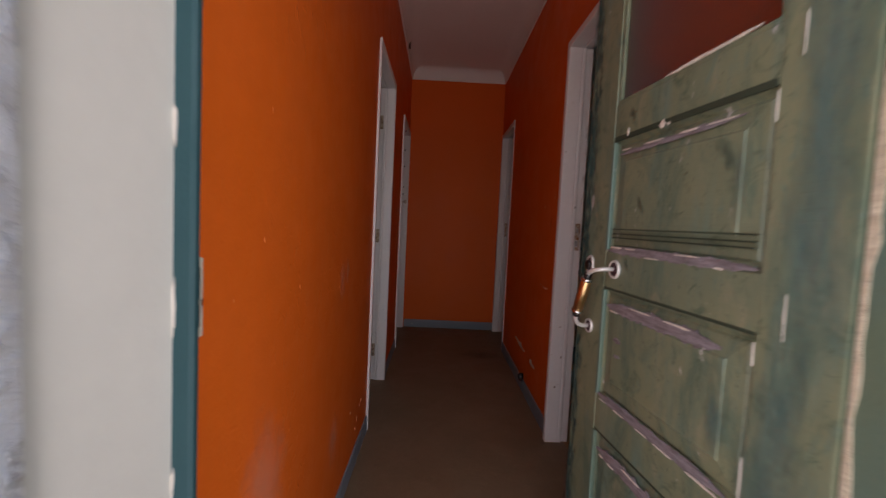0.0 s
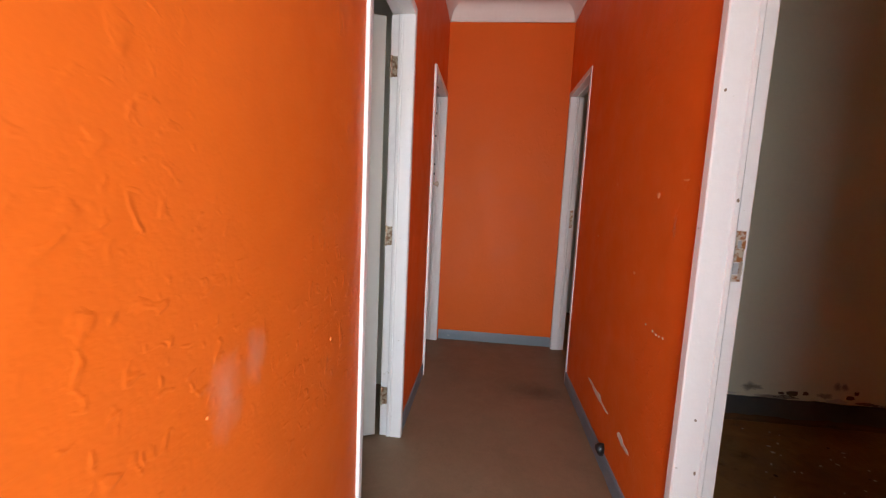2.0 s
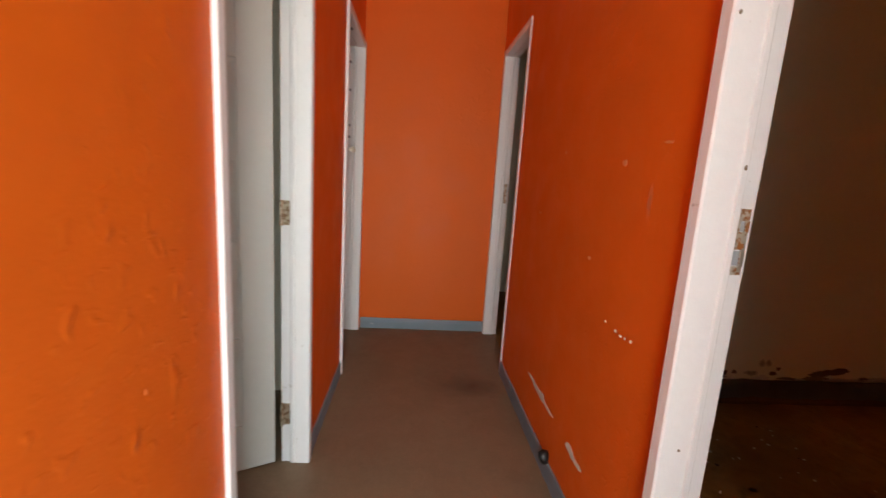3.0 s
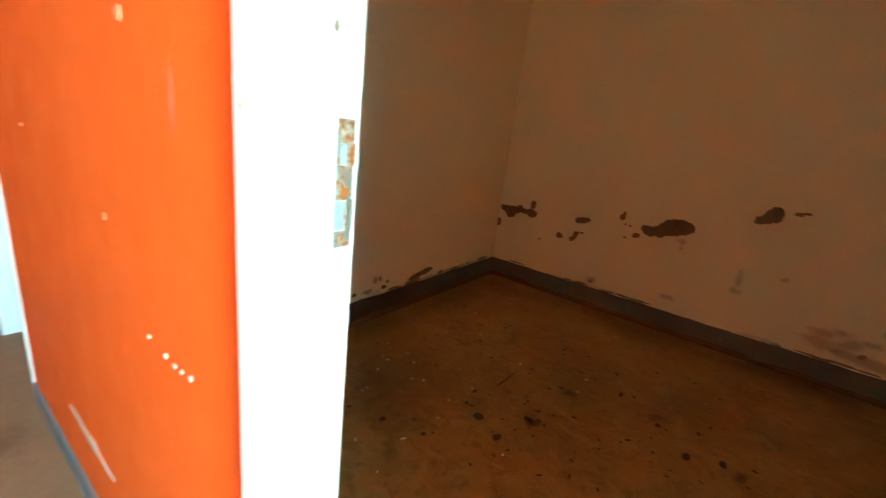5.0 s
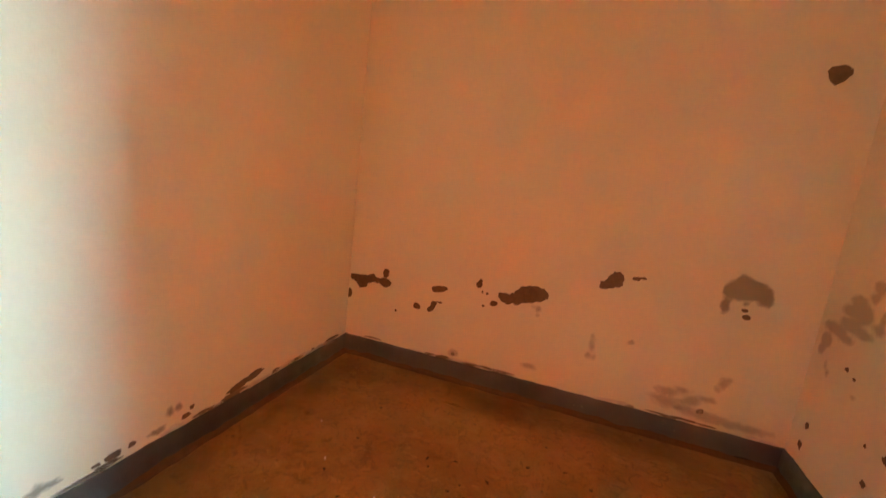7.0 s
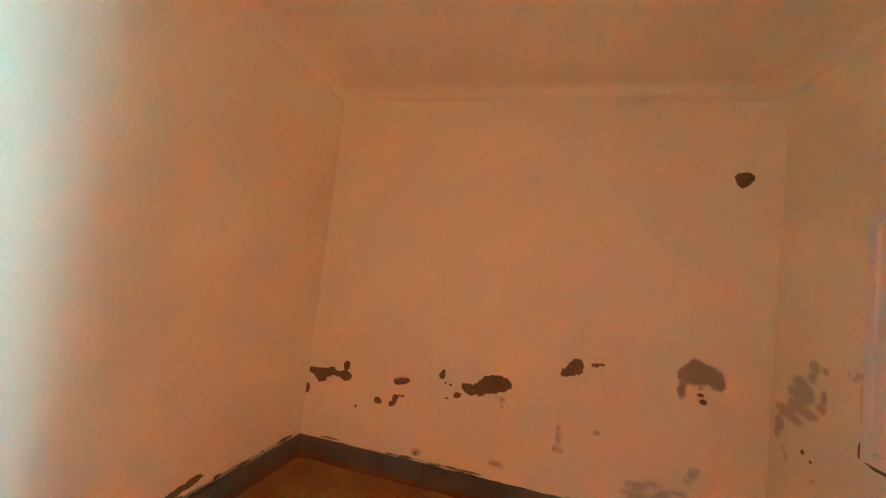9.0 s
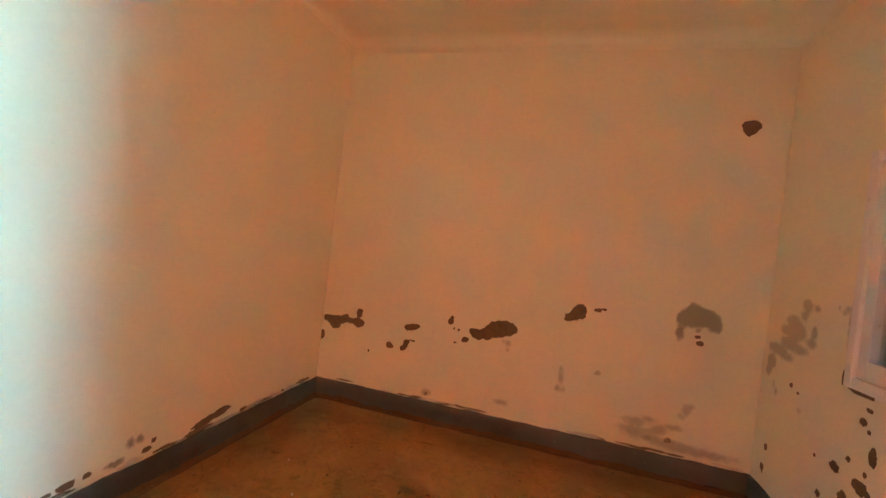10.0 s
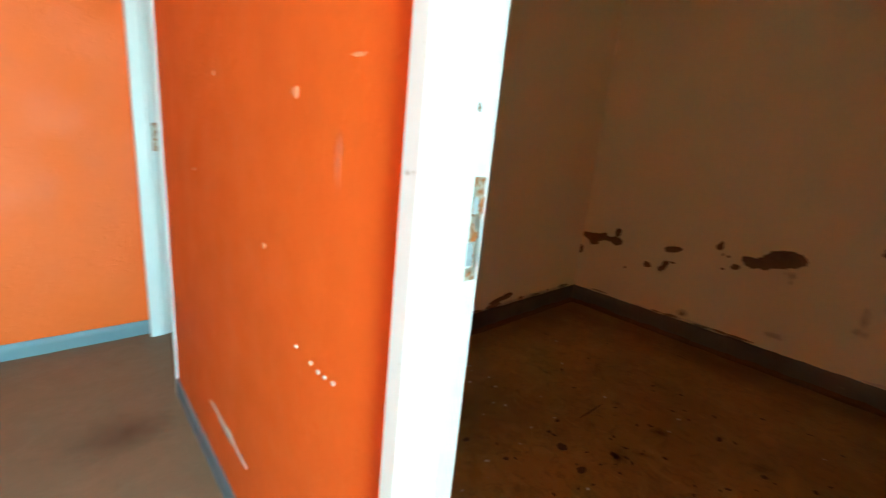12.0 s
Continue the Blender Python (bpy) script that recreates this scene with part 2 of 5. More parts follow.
def stain_material(name, col, strength, inner=0.62, outer=1.15, grain=24, bite=0.6, stretch=(1, 1, 1)):
    """A damp stain or pale patch that thins out towards its ragged rim."""
    m, nt, b = material(name)
    b.inputs["Base Color"].default_value = (*col, 1)
    b.inputs["Roughness"].default_value = 0.8
    uv = nt.nodes.new("ShaderNodeUVMap")
    ln = nt.nodes.new("ShaderNodeVectorMath")
    ln.operation = 'LENGTH'
    nt.links.new(uv.outputs[0], ln.inputs[0])
    rag = scaled(nt, fac_noise(nt, coords(nt, stretch), grain, 7, 0.72, 0.25, 0.75), bite)
    d = joined(nt, ln.outputs["Value"], rag)
    r = node(nt, "ShaderNodeMapRange")
    r.inputs["From Min"].default_value = outer
    r.inputs["From Max"].default_value = inner
    r.inputs["To Max"].default_value = strength
    nt.links.new(d, r.inputs["Value"])
    nt.links.new(r.outputs[0], b.inputs["Alpha"])
    return m


def glass_material(name, tint, rough, wave):
    m, nt, b = material(name)
    b.inputs["Base Color"].default_value = (*tint, 1)
    b.inputs["Roughness"].default_value = rough
    b.inputs["Transmission Weight"].default_value = 1.0
    b.inputs["IOR"].default_value = 1.45
    v = coords(nt)
    relief(nt, b, fac_noise(nt, v, wave, 2, 0.5, 0.3, 0.7), 0.3, 0.002)
    return m


ROUGHCAST = plaster_material()
FLOOR_HALL = floor_material("brown_hall_floor", (0.255, 0.18, 0.105), (0.215, 0.148, 0.083), (0.285, 0.205, 0.125), 0.5, 0.2)
FLOOR_ROOM = floor_material("worn_red_brown_floor", (0.41, 0.20, 0.045), (0.25, 0.115, 0.028), (0.47, 0.27, 0.085), 0.36, 1.0)
GREEN = door_paint()
WOODPALE = bare_wood("weathered_lilac_wood", (0.29, 0.26, 0.285), (0.16, 0.135, 0.14))
WOODRAW = bare_wood("raw_pale_wood", (0.74, 0.66, 0.50), (0.60, 0.51, 0.36))
SHUTTER = bare_wood("brown_shutter_wood", (0.16, 0.095, 0.05), (0.10, 0.06, 0.03), 0.6)
CHROME = metal("dull_chrome", (0.75, 0.74, 0.72), 0.22)
COPPER = metal("amber_copper", (0.80, 0.50, 0.24), 0.3)
RUSTY = metal("rusty_painted_steel", (0.62, 0.56, 0.46), 0.5, (0.32, 0.12, 0.03))
BRASSY = metal("tarnished_hinge_steel", (0.50, 0.42, 0.32), 0.4, (0.20, 0.11, 0.05))
BLACK = plain("black_plastic", (0.015, 0.014, 0.014), 0.4)
TURQ = worn_paint("turquoise_undercoat", (0.10, 0.20, 0.185), (0.15, 0.20, 0.12), 0.45, spot=(0.36, 0.37, 0.34), bump=0.4, amount=1.0)
GROOVE = plain("dark_green_groove_shade", (0.035, 0.055, 0.035), 0.6)
SMEAR = stain_material("dark_green_smear", (0.04, 0.10, 0.08), 0.62, 0.5, 1.2, 30, 1.0, (1, 1, 0.5))
OLDTEAL = stain_material("old_teal_paint", (0.020, 0.085, 0.09), 0.85, 0.55, 1.35, 48, 1.3, (1, 1, 0.4))
DARKHOLE = plain("dark_slot", (0.02, 0.014, 0.01), 0.6)
BAREPLASTER = plain("bare_brown_plaster", (0.19, 0.125, 0.075), 0.95, 0.55)
BAREGREY = plain("bare_grey_plaster", (0.26, 0.19, 0.13), 0.95, 0.65)
CHIPWHITE = plain("white_undercoat", (0.72, 0.66, 0.58), 0.7, 0.85)
CHIPPINK = plain("pale_orange_undercoat", (0.78, 0.29, 0.13), 0.7, 0.9)
CHIPORANGE = plain("faded_orange_spot", (0.80, 0.20, 0.045), 0.7, 0.9)
CEMENT = plain("grey_paving", (0.52, 0.50, 0.46), 0.9, 0.8)
TWIG = plain("dark_splinter_wood", (0.075, 0.036, 0.016), 0.8)
DAMP = stain_material("damp_stain", (0.25, 0.18, 0.11), 0.52, 0.8, 1.4, 16, 0.8)
DAMPSOFT = stain_material("old_damp_stain", (0.30, 0.215, 0.13), 0.36, 0.8, 1.4, 16, 0.8)
FAINT = stain_material("faint_stain", (0.40, 0.29, 0.17), 0.32, 0.7, 1.35)
PACKED = plain("packed_floor_dirt", (0.15, 0.075, 0.026), 0.9, 0.6)
DARKGRIME = stain_material("dark_floor_grime", (0.055, 0.026, 0.011), 0.36, 0.1, 1.3)
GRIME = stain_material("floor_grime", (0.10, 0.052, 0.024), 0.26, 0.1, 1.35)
PALEPATCH = stain_material("pale_wall_patch", (0.80, 0.42, 0.28), 0.30, 0.3, 1.2)
GLASS = glass_material("clear_glass", (0.92, 0.95, 0.94), 0.08, 6)
RAINGLASS = glass_material("patterned_dusty_glass", (0.50, 0.42, 0.44), 0.35, 140)
WEAR = stain_material("turquoise_wear", (0.10, 0.19, 0.175), 0.6, 0.5, 1.3, 14, 1.0, (1, 1, 0.3))
NICKEL = metal("worn_pale_nickel", (0.80, 0.79, 0.75), 0.42)
NICKEL.node_tree.nodes["Principled BSDF"].inputs["Metallic"].default_value = 0.45
PLUM = plain("dark_plum_enamel", (0.05, 0.022, 0.028), 0.55)


# ---- mesh helpers ----
def box(bm, x0, x1, y0, y1, z0, z1, mat=0):
    vs = [bm.verts.new(p) for p in ((x0, y0, z0), (x1, y0, z0), (x1, y1, z0), (x0, y1, z0),
                                     (x0, y0, z1), (x1, y0, z1), (x1, y1, z1), (x0, y1, z1))]
    made = []
    for q in ((0, 3, 2, 1), (4, 5, 6, 7), (0, 1, 5, 4), (1, 2, 6, 5), (2, 3, 7, 6), (3, 0, 4, 7)):
        f = bm.faces.new([vs[i] for i in q])
        f.material_index = mat
        made.append(f)
    return made


def finish(name, bm, mats, smooth=False):
    me = bpy.data.meshes.new(name)
    bmesh.ops.recalc_face_normals(bm, faces=bm.faces)
    bm.to_mesh(me)
    bm.free()
    for m in (mats if isinstance(mats, (list, tuple)) else [mats]):
        me.materials.append(m)
    if smooth:
        for p in me.polygons:
            p.use_smooth = True
    return me


def part(name, bm, mats, parent, label="", smooth=False):
    ob = new(name, finish(name, bm, mats, smooth))
    ob.parent = parent
    if label:
        tagged(ob, label)
    return ob


def thing(name, label, category, at=(0, 0, 0), kind=""):
    e = new(name)
    e.location = at
    e.empty_display_size = 0.1
    e.matrix_world = Matrix.Translation(at)
    return tagged(e, label, category, kind=kind)


def soften(bm, width=0.003, segments=2):
    bmesh.ops.bevel(bm, geom=list(bm.edges), offset=width, segments=segments, affect='EDGES', profile=0.6)


def boxed(x0, x1, y0, y1, z0, z1, width=0.003, segments=2):
    bm = bmesh.new()
    box(bm, x0, x1, y0, y1, z0, z1)
    if width:
        soften(bm, width, segments)
    return bm


def structure(name, bm, mats, label, category, smooth=False):
    return tagged(new(name, finish(name, bm, mats, smooth)), label, category, kind="structure")


def wall(bm, along, a0, a1, u0, u1, z0, z1, openings=()):
    """A wall between a0 and a1 across its thickness, along 'x' or 'y' from u0 to u1, with openings (u0, u1, z0, z1)."""
    def piece(p0, p1, q0, q1):
        if p1 - p0 > 1e-6 and q1 - q0 > 1e-6:
            if along == 'y':
                box(bm, a0, a1, p0, p1, q0, q1)
            else:
                box(bm, p0, p1, a0, a1, q0, q1)
    at = u0
    for o0, o1, s, e in sorted(openings):
        piece(at, o0, z0, z1)
        piece(o0, o1, z0, s)
        piece(o0, o1, e, z1)
        at = o1
    piece(at, u1, z0, z1)


def paint_faces(bm, rule):
    bm.normal_update()
    for f in bm.faces:
        f.material_index = rule(f.normal, f.calc_center_median())


def grid_strip(bm, p0, p1, up, steps, height, jag, out, thick, seed):
    """A skirting with a ragged upper edge from p0 to p1; 'out' points into the space."""
    p0, p1, out = Vector(p0), Vector(p1), Vector(out)
    rows = []
    for i in range(steps + 1):
        k = i / steps
        p = p0.lerp(p1, k)
        s = p * 7.0 + Vector((seed, seed * 2.0, 0))
        h = height + jag * (noise.noise(s) + 0.7 * noise.noise(s * 4.0))
        t = thick * (1 + 0.35 * noise.noise(s * 2.0))
        foot = 0.0
        rows.append([bm.verts.new(q) for q in (p + Vector((0, 0, foot)) + out * t * 1.15, p + out * t + Vector((0, 0, h * 0.55)),
                                               p + out * t * 0.9 + Vector((0, 0, h - 0.004)), p + out * t * 0.45 + Vector((0, 0, h)), p - out * 0.004 + Vector((0, 0, h)))])
    for a, b in zip(rows, rows[1:]):
        for j in range(4):
            bm.faces.new((a[j], b[j], b[j + 1], a[j + 1]))


def blotch(name, parent, origin, across, up, w, h, seed, mats, thick=0.0015, jag=0.32, turn=0.0, points=26, label=""):
    """A ragged flake or bare spot on a surface: origin at its middle, w across, h up."""
    origin, across, up = Vector(origin), Vector(across).normalized(), Vector(up).normalized()
    out = across.cross(up)
    c, s = math.cos(turn), math.sin(turn)
    bm = bmesh.new()
    uv = bm.loops.layers.uv.new("UVMap")
    rim, low = [], []
    flat = {}
    for i in range(points):
        a = 2 * math.pi * i / points
        q = Vector((math.cos(a) * 1.3 + seed * 3.1, math.sin(a) * 1.3 + seed * 1.7, seed * 0.77))
        r = 1 + jag * (noise.noise(q) + 0.8 * noise.noise(q * 2.7))
        x, y = math.cos(a) * r * w / 2, math.sin(a) * r * h / 2
        x, y = x * c - y * s, x * s + y * c
        v = bm.verts.new(origin + across * x + up * y + out * thick)
        g = bm.verts.new(origin + across * x * 1.03 + up * y * 1.03 - out * 0.001)
        flat[v] = flat[g] = (math.cos(a), math.sin(a))
        rim.append(v)
        low.append(g)
    mid = bm.verts.new(origin + out * thick)
    flat[mid] = (0, 0)
    for i in range(points):
        j = (i + 1) % points
        for f in (bm.faces.new((mid, rim[i], rim[j])), bm.faces.new((rim[i], low[i], low[j], rim[j]))):
            for lp in f.loops:
                lp[uv].uv = flat[lp.vert]
    return part(name, bm, mats, parent, label)


def patch(name, parent, place, lobes, seed, mats, label="", cell=0.005, uneven=1.0, soft=0.018, thick=0.0012):
    """A ragged patch of any outline: a union of lobes (u, z, half width, half height) with a torn rim; place(u, z, out) gives the point."""
    m = 0.012
    u0, u1 = min(a - p for a, b, p, q in lobes) - m, max(a + p for a, b, p, q in lobes) + m
    z0, z1 = min(b - q for a, b, p, q in lobes) - m, max(b + q for a, b, p, q in lobes) + m
    nu, nz = int((u1 - u0) / cell) + 2, int((z1 - z0) / cell) + 2

    def depth(u, z):
        d = 0.007 * math.log(sum(math.exp((1 - math.hypot((u - a) / p, (z - b) / q)) * min(p, q) / 0.007) for a, b, p, q in lobes))
        v = Vector((u * 42 + seed, z * 42, seed * 0.7))
        return d + 1.4 * uneven * (0.0052 * noise.noise(v) + 0.0034 * noise.noise(v * 2.6) + 0.0016 * noise.noise(v * 6.1))

    field = [[depth(u0 + i * cell, z0 + k * cell) for k in range(nz)] for i in range(nu)]
    bm = bmesh.new()
    uv = bm.loops.layers.uv.new("UVMap")
    known, rim = {}, {}

    def vert(key, u, z, d):
        if key not in known:
            known[key] = bm.verts.new(place(u, z, thick))
            rim[known[key]] = 1 - min(1.0, max(0.0, d) / soft)
        return known[key]

    for i in range(nu - 1):
        for k in range(nz - 1):
            ring = ((i, k), (i + 1, k), (i + 1, k + 1), (i, k + 1))
            loop = []
            for (ia, ka), (ib, kb) in zip(ring, ring[1:] + ring[:1]):
                fa, fb = field[ia][ka], field[ib][kb]
                if fa > 0:
                    loop.append(vert((ia, ka), u0 + ia * cell, z0 + ka * cell, fa))
                if (fa > 0) != (fb > 0):
                    t = fa / (fa - fb)
                    key = tuple(sorted(((ia, ka), (ib, kb))))
                    loop.append(vert(key, u0 + (ia + (ib - ia) * t) * cell, z0 + (ka + (kb - ka) * t) * cell, 0.0))
            if len(loop) > 2:
                f = bm.faces.new(loop)
                for lp in f.loops:
                    lp[uv].uv = (rim[lp.vert], 0)
    inward = Vector(place(0, 0, -0.001)) - Vector(place(0, 0, thick))
    low = {}
    for e in [e for e in bm.edges if len(e.link_faces) == 1]:
        for v in e.verts:
            if v not in low:
                low[v] = bm.verts.new(v.co + inward)
        f = bm.faces.new((e.verts[0], e.verts[1], low[e.verts[1]], low[e.verts[0]]))
        for lp in f.loops:
            lp[uv].uv = (1, 0)
    return part(name, bm, mats, parent, label)


def ragged_strip(name, parent, u0, u1, z, h, depth, seed, mats, slant=0.0, label=""):
    """A long torn strip on a door's face between u0 and u1, thinning towards both ends."""
    bm = bmesh.new()
    n = max(8, int((u1 - u0) / 0.006))
    rows = []
    for i in range(n + 1):
        k = i / n
        u = u0 + (u1 - u0) * k
        q = Vector((u * 60 + seed * 7, seed, 0))
        taper = min(1.0, 5.5 * min(k, 1 - k) + 0.15)
        top = h / 2 * taper * (1 + 0.5 * noise.noise(q) + 0.35 * noise.noise(q * 3.1))
        low = h / 2 * taper * (1 + 0.5 * noise.noise(q + Vector((0, 7, 0))) + 0.35 * noise.noise(q * 3.3 + Vector((0, 3, 0))))
        zc = z + slant * (k - 0.5) + 0.12 * h * noise.noise(q * 0.4)
        rows.append([bm.verts.new(p) for p in ((u, depth + 0.003, zc - low * 1.04), (u, depth, zc - low), (u, depth - 0.0006, zc), (u, depth, zc + top), (u, depth + 0.003, zc + top * 1.04))])
    for a, b in zip(rows, rows[1:]):
        for j in range(4):
            bm.faces.new((a[j], b[j], b[j + 1], a[j + 1]))
    return part(name, bm, mats, parent, label)


def tube(bm, points, radius, sides=12, caps=True):
    pts = [Vector(p) for p in points]
    rings = []
    for i, p in enumerate(pts):
        d = (pts[min(i + 1, len(pts) - 1)] - pts[max(i - 1, 0)]).normalized()
        a = d.orthogonal().normalized() if not rings else (axis - d * axis.dot(d)).normalized()
        axis = a
        b = d.cross(a)
        r = radius[i] if isinstance(radius, (list, tuple)) else radius
        rings.append([bm.verts.new(p + a * math.cos(2 * math.pi * k / sides) * r + b * math.sin(2 * math.pi * k / sides) * r) for k in range(sides)])
    for r0, r1 in zip(rings, rings[1:]):
        for k in range(sides):
            bm.faces.new((r0[k], r0[(k + 1) % sides], r1[(k + 1) % sides], r1[k]))
    if caps:
        bm.faces.new(rings[0][::-1])
        bm.faces.new(rings[-1])


def extrude_profile(bm, section, place, t0, t1):
    """A closed section of (d, s) points carried from t0 to t1; place(d, s, t) gives the point."""
    a = [bm.verts.new(place(d, s, t0)) for d, s in section]
    b = [bm.verts.new(place(d, s, t1)) for d, s in section]
    n = len(section)
    for i in range(n):
        bm.faces.new((a[i], a[(i + 1) % n], b[(i + 1) % n], b[i]))
    bm.faces.new(a[::-1])
    bm.faces.new(b)


# ---- ground and floors ----
bm = bmesh.new()
box(bm, -600, 600, -600, 0.20, -0.40, -0.14)
structure("ground", bm, CEMENT, "pale grey paved yard in front of the house", "ground")
bm = boxed(-0.35, 1.35, -0.75, 0.252, -0.14, -0.035, 0.012, 3)
structure("doorstep", bm, CEMENT, "pale cement doorstep before the entrance", "step")

bm = bmesh.new()
box(bm, XLL, XRR, YF, YEND + 0.1, -0.2, 0.0)
floor_hall = structure("floor_1", bm, FLOOR_HALL, "plain brown hall floor, slightly scuffed", "floor")
bm = bmesh.new()
box(bm, XRR, XE + 0.2, YF + 0.02, YBACK, -0.2, 0.0)
floor_room = structure("floor_2", bm, FLOOR_ROOM, "worn reddish brown floor with dark drips and paint flakes", "floor")
bm = bmesh.new()
box(bm, XWEST - 0.2, XLL, YF + 0.02, YBACK, -0.2, 0.0)
structure("floor_3", bm, FLOOR_HALL, "brown floor of the side room", "floor")

# ---- walls ----
R1 = (1.300, 2.090, 2.035)   # clear doorways: from, to, height
R2 = (3.712, 4.335, 2.035)
L1 = (2.172, 2.850, 2.020)
L2 = (3.650, 4.335, 2.012)
LIP = 0.033                  # width of a frame's face


def hole(o):
    return (o[0] - LIP, o[1] + LIP, 0.0, o[2] + LIP)


bm = bmesh.new()
wall(bm, 'y', XR, XRR, YD, YBACK, 0, ZC, (hole(R1), hole(R2)))
paint_faces(bm, lambda n, c: 0 if n.x < -0.5 else 1)
wall_right = structure("wall_right", bm, [ORANGE, CREAM], "glossy orange painted hall wall with small chips", "wall")

bm = bmesh.new()
wall(bm, 'y', XLL, XL, YD + 0.057, YBACK, 0, ZC, (hole(L1), hole(L2)))
paint_faces(bm, lambda n, c: 0 if n.x > 0.5 else 1)
wall_left = structure("wall_left", bm, [ORANGE, CREAM], "glossy orange painted hall wall with old paint runs", "wall")

bm = bmesh.new()
wall(bm, 'x', YEND, YEND + 0.1, XL, XR, 0, ZC)
structure("wall_end", bm, ORANGE, "orange painted end wall of the hall", "wall")

WIN = (2.05, 3.13, 0.86, 1.77)
bm = bmesh.new()
wall(bm, 'x', YF, YD, XWEST - 0.2, XE + 0.2, -0.3, 3.1, ((ENT_L, ENT_R, -0.04, ENT_TOP), WIN))
wall(bm, 'x', YD, YI, XWEST - 0.2, XE + 0.2, -0.3, ZC, ((XLL, XRR, -0.3, ZC), WIN))
box(bm, XL, XR, YD + 0.057, YI, ENT_TOP + 0.03, ZC)


def front_rule(n, c):
    if n.y < -0.5 and c.y < YF + 0.01:
        return 0
    if XLL < c.x < XRR:
        return 1 if c.y < YD + 0.01 else 2
    return 3


paint_faces(bm, front_rule)
wall_front = structure("wall_front", bm, [ROUGHCAST, REVEAL, ORANGE, CREAM], "thick front wall with white roughcast outside", "wall")

# lumpy roughcast on the outer face beside the entrance
bm = bmesh.new()
nx, nz = 46, 190
verts = []
for i in range(nx + 1):
    col = []
    for k in range(nz + 1):
        x, z = ENT_L - 0.40 * (1 - i / nx) , 0.25 + 1.75 * k / nz
        q = Vector((x * 38, 0.3, z * 38))
        d = 0.011 * noise.noise(q) + 0.007 * noise.noise(q * 2.3) + 0.004
        edge = 0.009 * (noise.noise(Vector((z * 30, 4, 0))) + 0.6 * noise.noise(Vector((z * 80, 9, 0))))
        col.append(bm.verts.new((x + (edge if i == nx else 0), YF - 0.003 - max(d, 0.0), z)))
    verts.append(col)
for a, b in zip(verts, verts[1:]):
    for k in range(nz):
        bm.faces.new((a[k], b[k], b[k + 1], a[k + 1]))
tail = [bm.verts.new((ENT_L + 0.002, YF + 0.002, v.co.z)) for v in verts[-1]]
for k in range(nz):
    bm.faces.new((verts[-1][k], tail[k], tail[k + 1], verts[-1][k + 1]))
part("roughcast", bm, ROUGHCAST, wall_front, "lumpy white roughcast plaster")

bm = bmesh.new()
wall(bm, 'y', XE, XE + 0.2, YI, YBACK, 0, ZC)
wall_east = structure("wall_east", bm, CREAM, "cream room wall with flaked paint and damp stains", "wall")
bm = bmesh.new()
wall(bm, 'x', YN, YN + 0.1, XRR, XE, 0, ZC)
wall_north = structure("wall_north", bm, CREAM, "cream room wall with flaked paint above the skirting", "wall")
bm = bmesh.new()
wall(bm, 'x', YN, YN + 0.1, XWEST, XLL, 0, ZC)
structure("wall_side_room", bm, CREAM, "cream wall of the side room", "wall")
bm = bmesh.new()
wall(bm, 'y', XWEST - 0.2, XWEST, YI, YBACK, 0, ZC)
structure("wall_west", bm, CREAM, "cream outer wall of the side room", "wall")
bm = bmesh.new()
wall(bm, 'x', YBACK, YBACK + 0.2, XWEST - 0.2, XE + 0.2, 0, 3.1)
structure("wall_back", bm, CREAM, "plain rear wall of the house", "wall")
bm = bmesh.new()
box(bm, XWEST - 0.2, XE + 0.2, YD, YBACK, ZC, ZC + 0.2)
structure("ceiling", bm, CEIL, "dull white plaster ceiling", "ceiling")
bm = bmesh.new()
box(bm, XWEST - 0.5, XE + 0.5, YF - 0.25, YBACK + 0.5, 3.1, 3.22)
structure("roof", bm, CEMENT, "flat roof slab", "roof")


def coving(name, x0, x1, y0, y1, label, lip=0.012, paint=None, top=ZC, deep=0.085, foot=ZCOVE):
    """A concave plaster coving with a small lip, round a rectangular space."""
    bm = bmesh.new()
    prof = [(0.0, 0.0), (lip, 0.0), (lip, 0.010)] if lip else [(0.0, -0.02), (0.001, 0.010)]
    for k in range(1, 9):
        a = math.pi / 2 * k / 8
        prof.append((lip + deep * (1 - math.cos(a)), 0.010 + (top - foot - 0.010) * math.sin(a)))
    rings = []
    for d, h in prof:
        rings.append([bm.verts.new(p) for p in ((x0 + d, y0 + d, foot + h), (x1 - d, y0 + d, foot + h), (x1 - d, y1 - d, foot + h), (x0 + d, y1 - d, foot + h))])
    for a, b in zip(rings, rings[1:]):
        for k in range(4):
            bm.faces.new((a[k], a[(k + 1) % 4], b[(k + 1) % 4], b[k]))
    ob = structure(name, bm, paint or CEIL, label, "coving", not lip)
    return ob


coving("trim_1", XL, XR, YI, YEND, "white concave plaster coving along the hall ceiling")
coving("trim_2", XRR, XE, YI, YN, "soft cream rounding between wall and ceiling", 0.0, CREAM, 2.645, 0.075, 2.565)
bm = bmesh.new()
box(bm, XRR, XE, YI, YN, 2.645, ZC - 0.003)
structure("ceiling_2", bm, CREAM, "dull cream plaster ceiling of the room", "ceiling")


def skirting(name, p0, p1, out, height, jag, thick, seed, label, paint=None):
    bm = bmesh.new()
    length = (Vector(p1) - Vector(p0)).length
    grid_strip(bm, p0, p1, None, max(6, int(length / 0.025)), height, jag, out, thick, seed)
    return structure(name, bm, paint or SKIRT, label, "skirting", True)


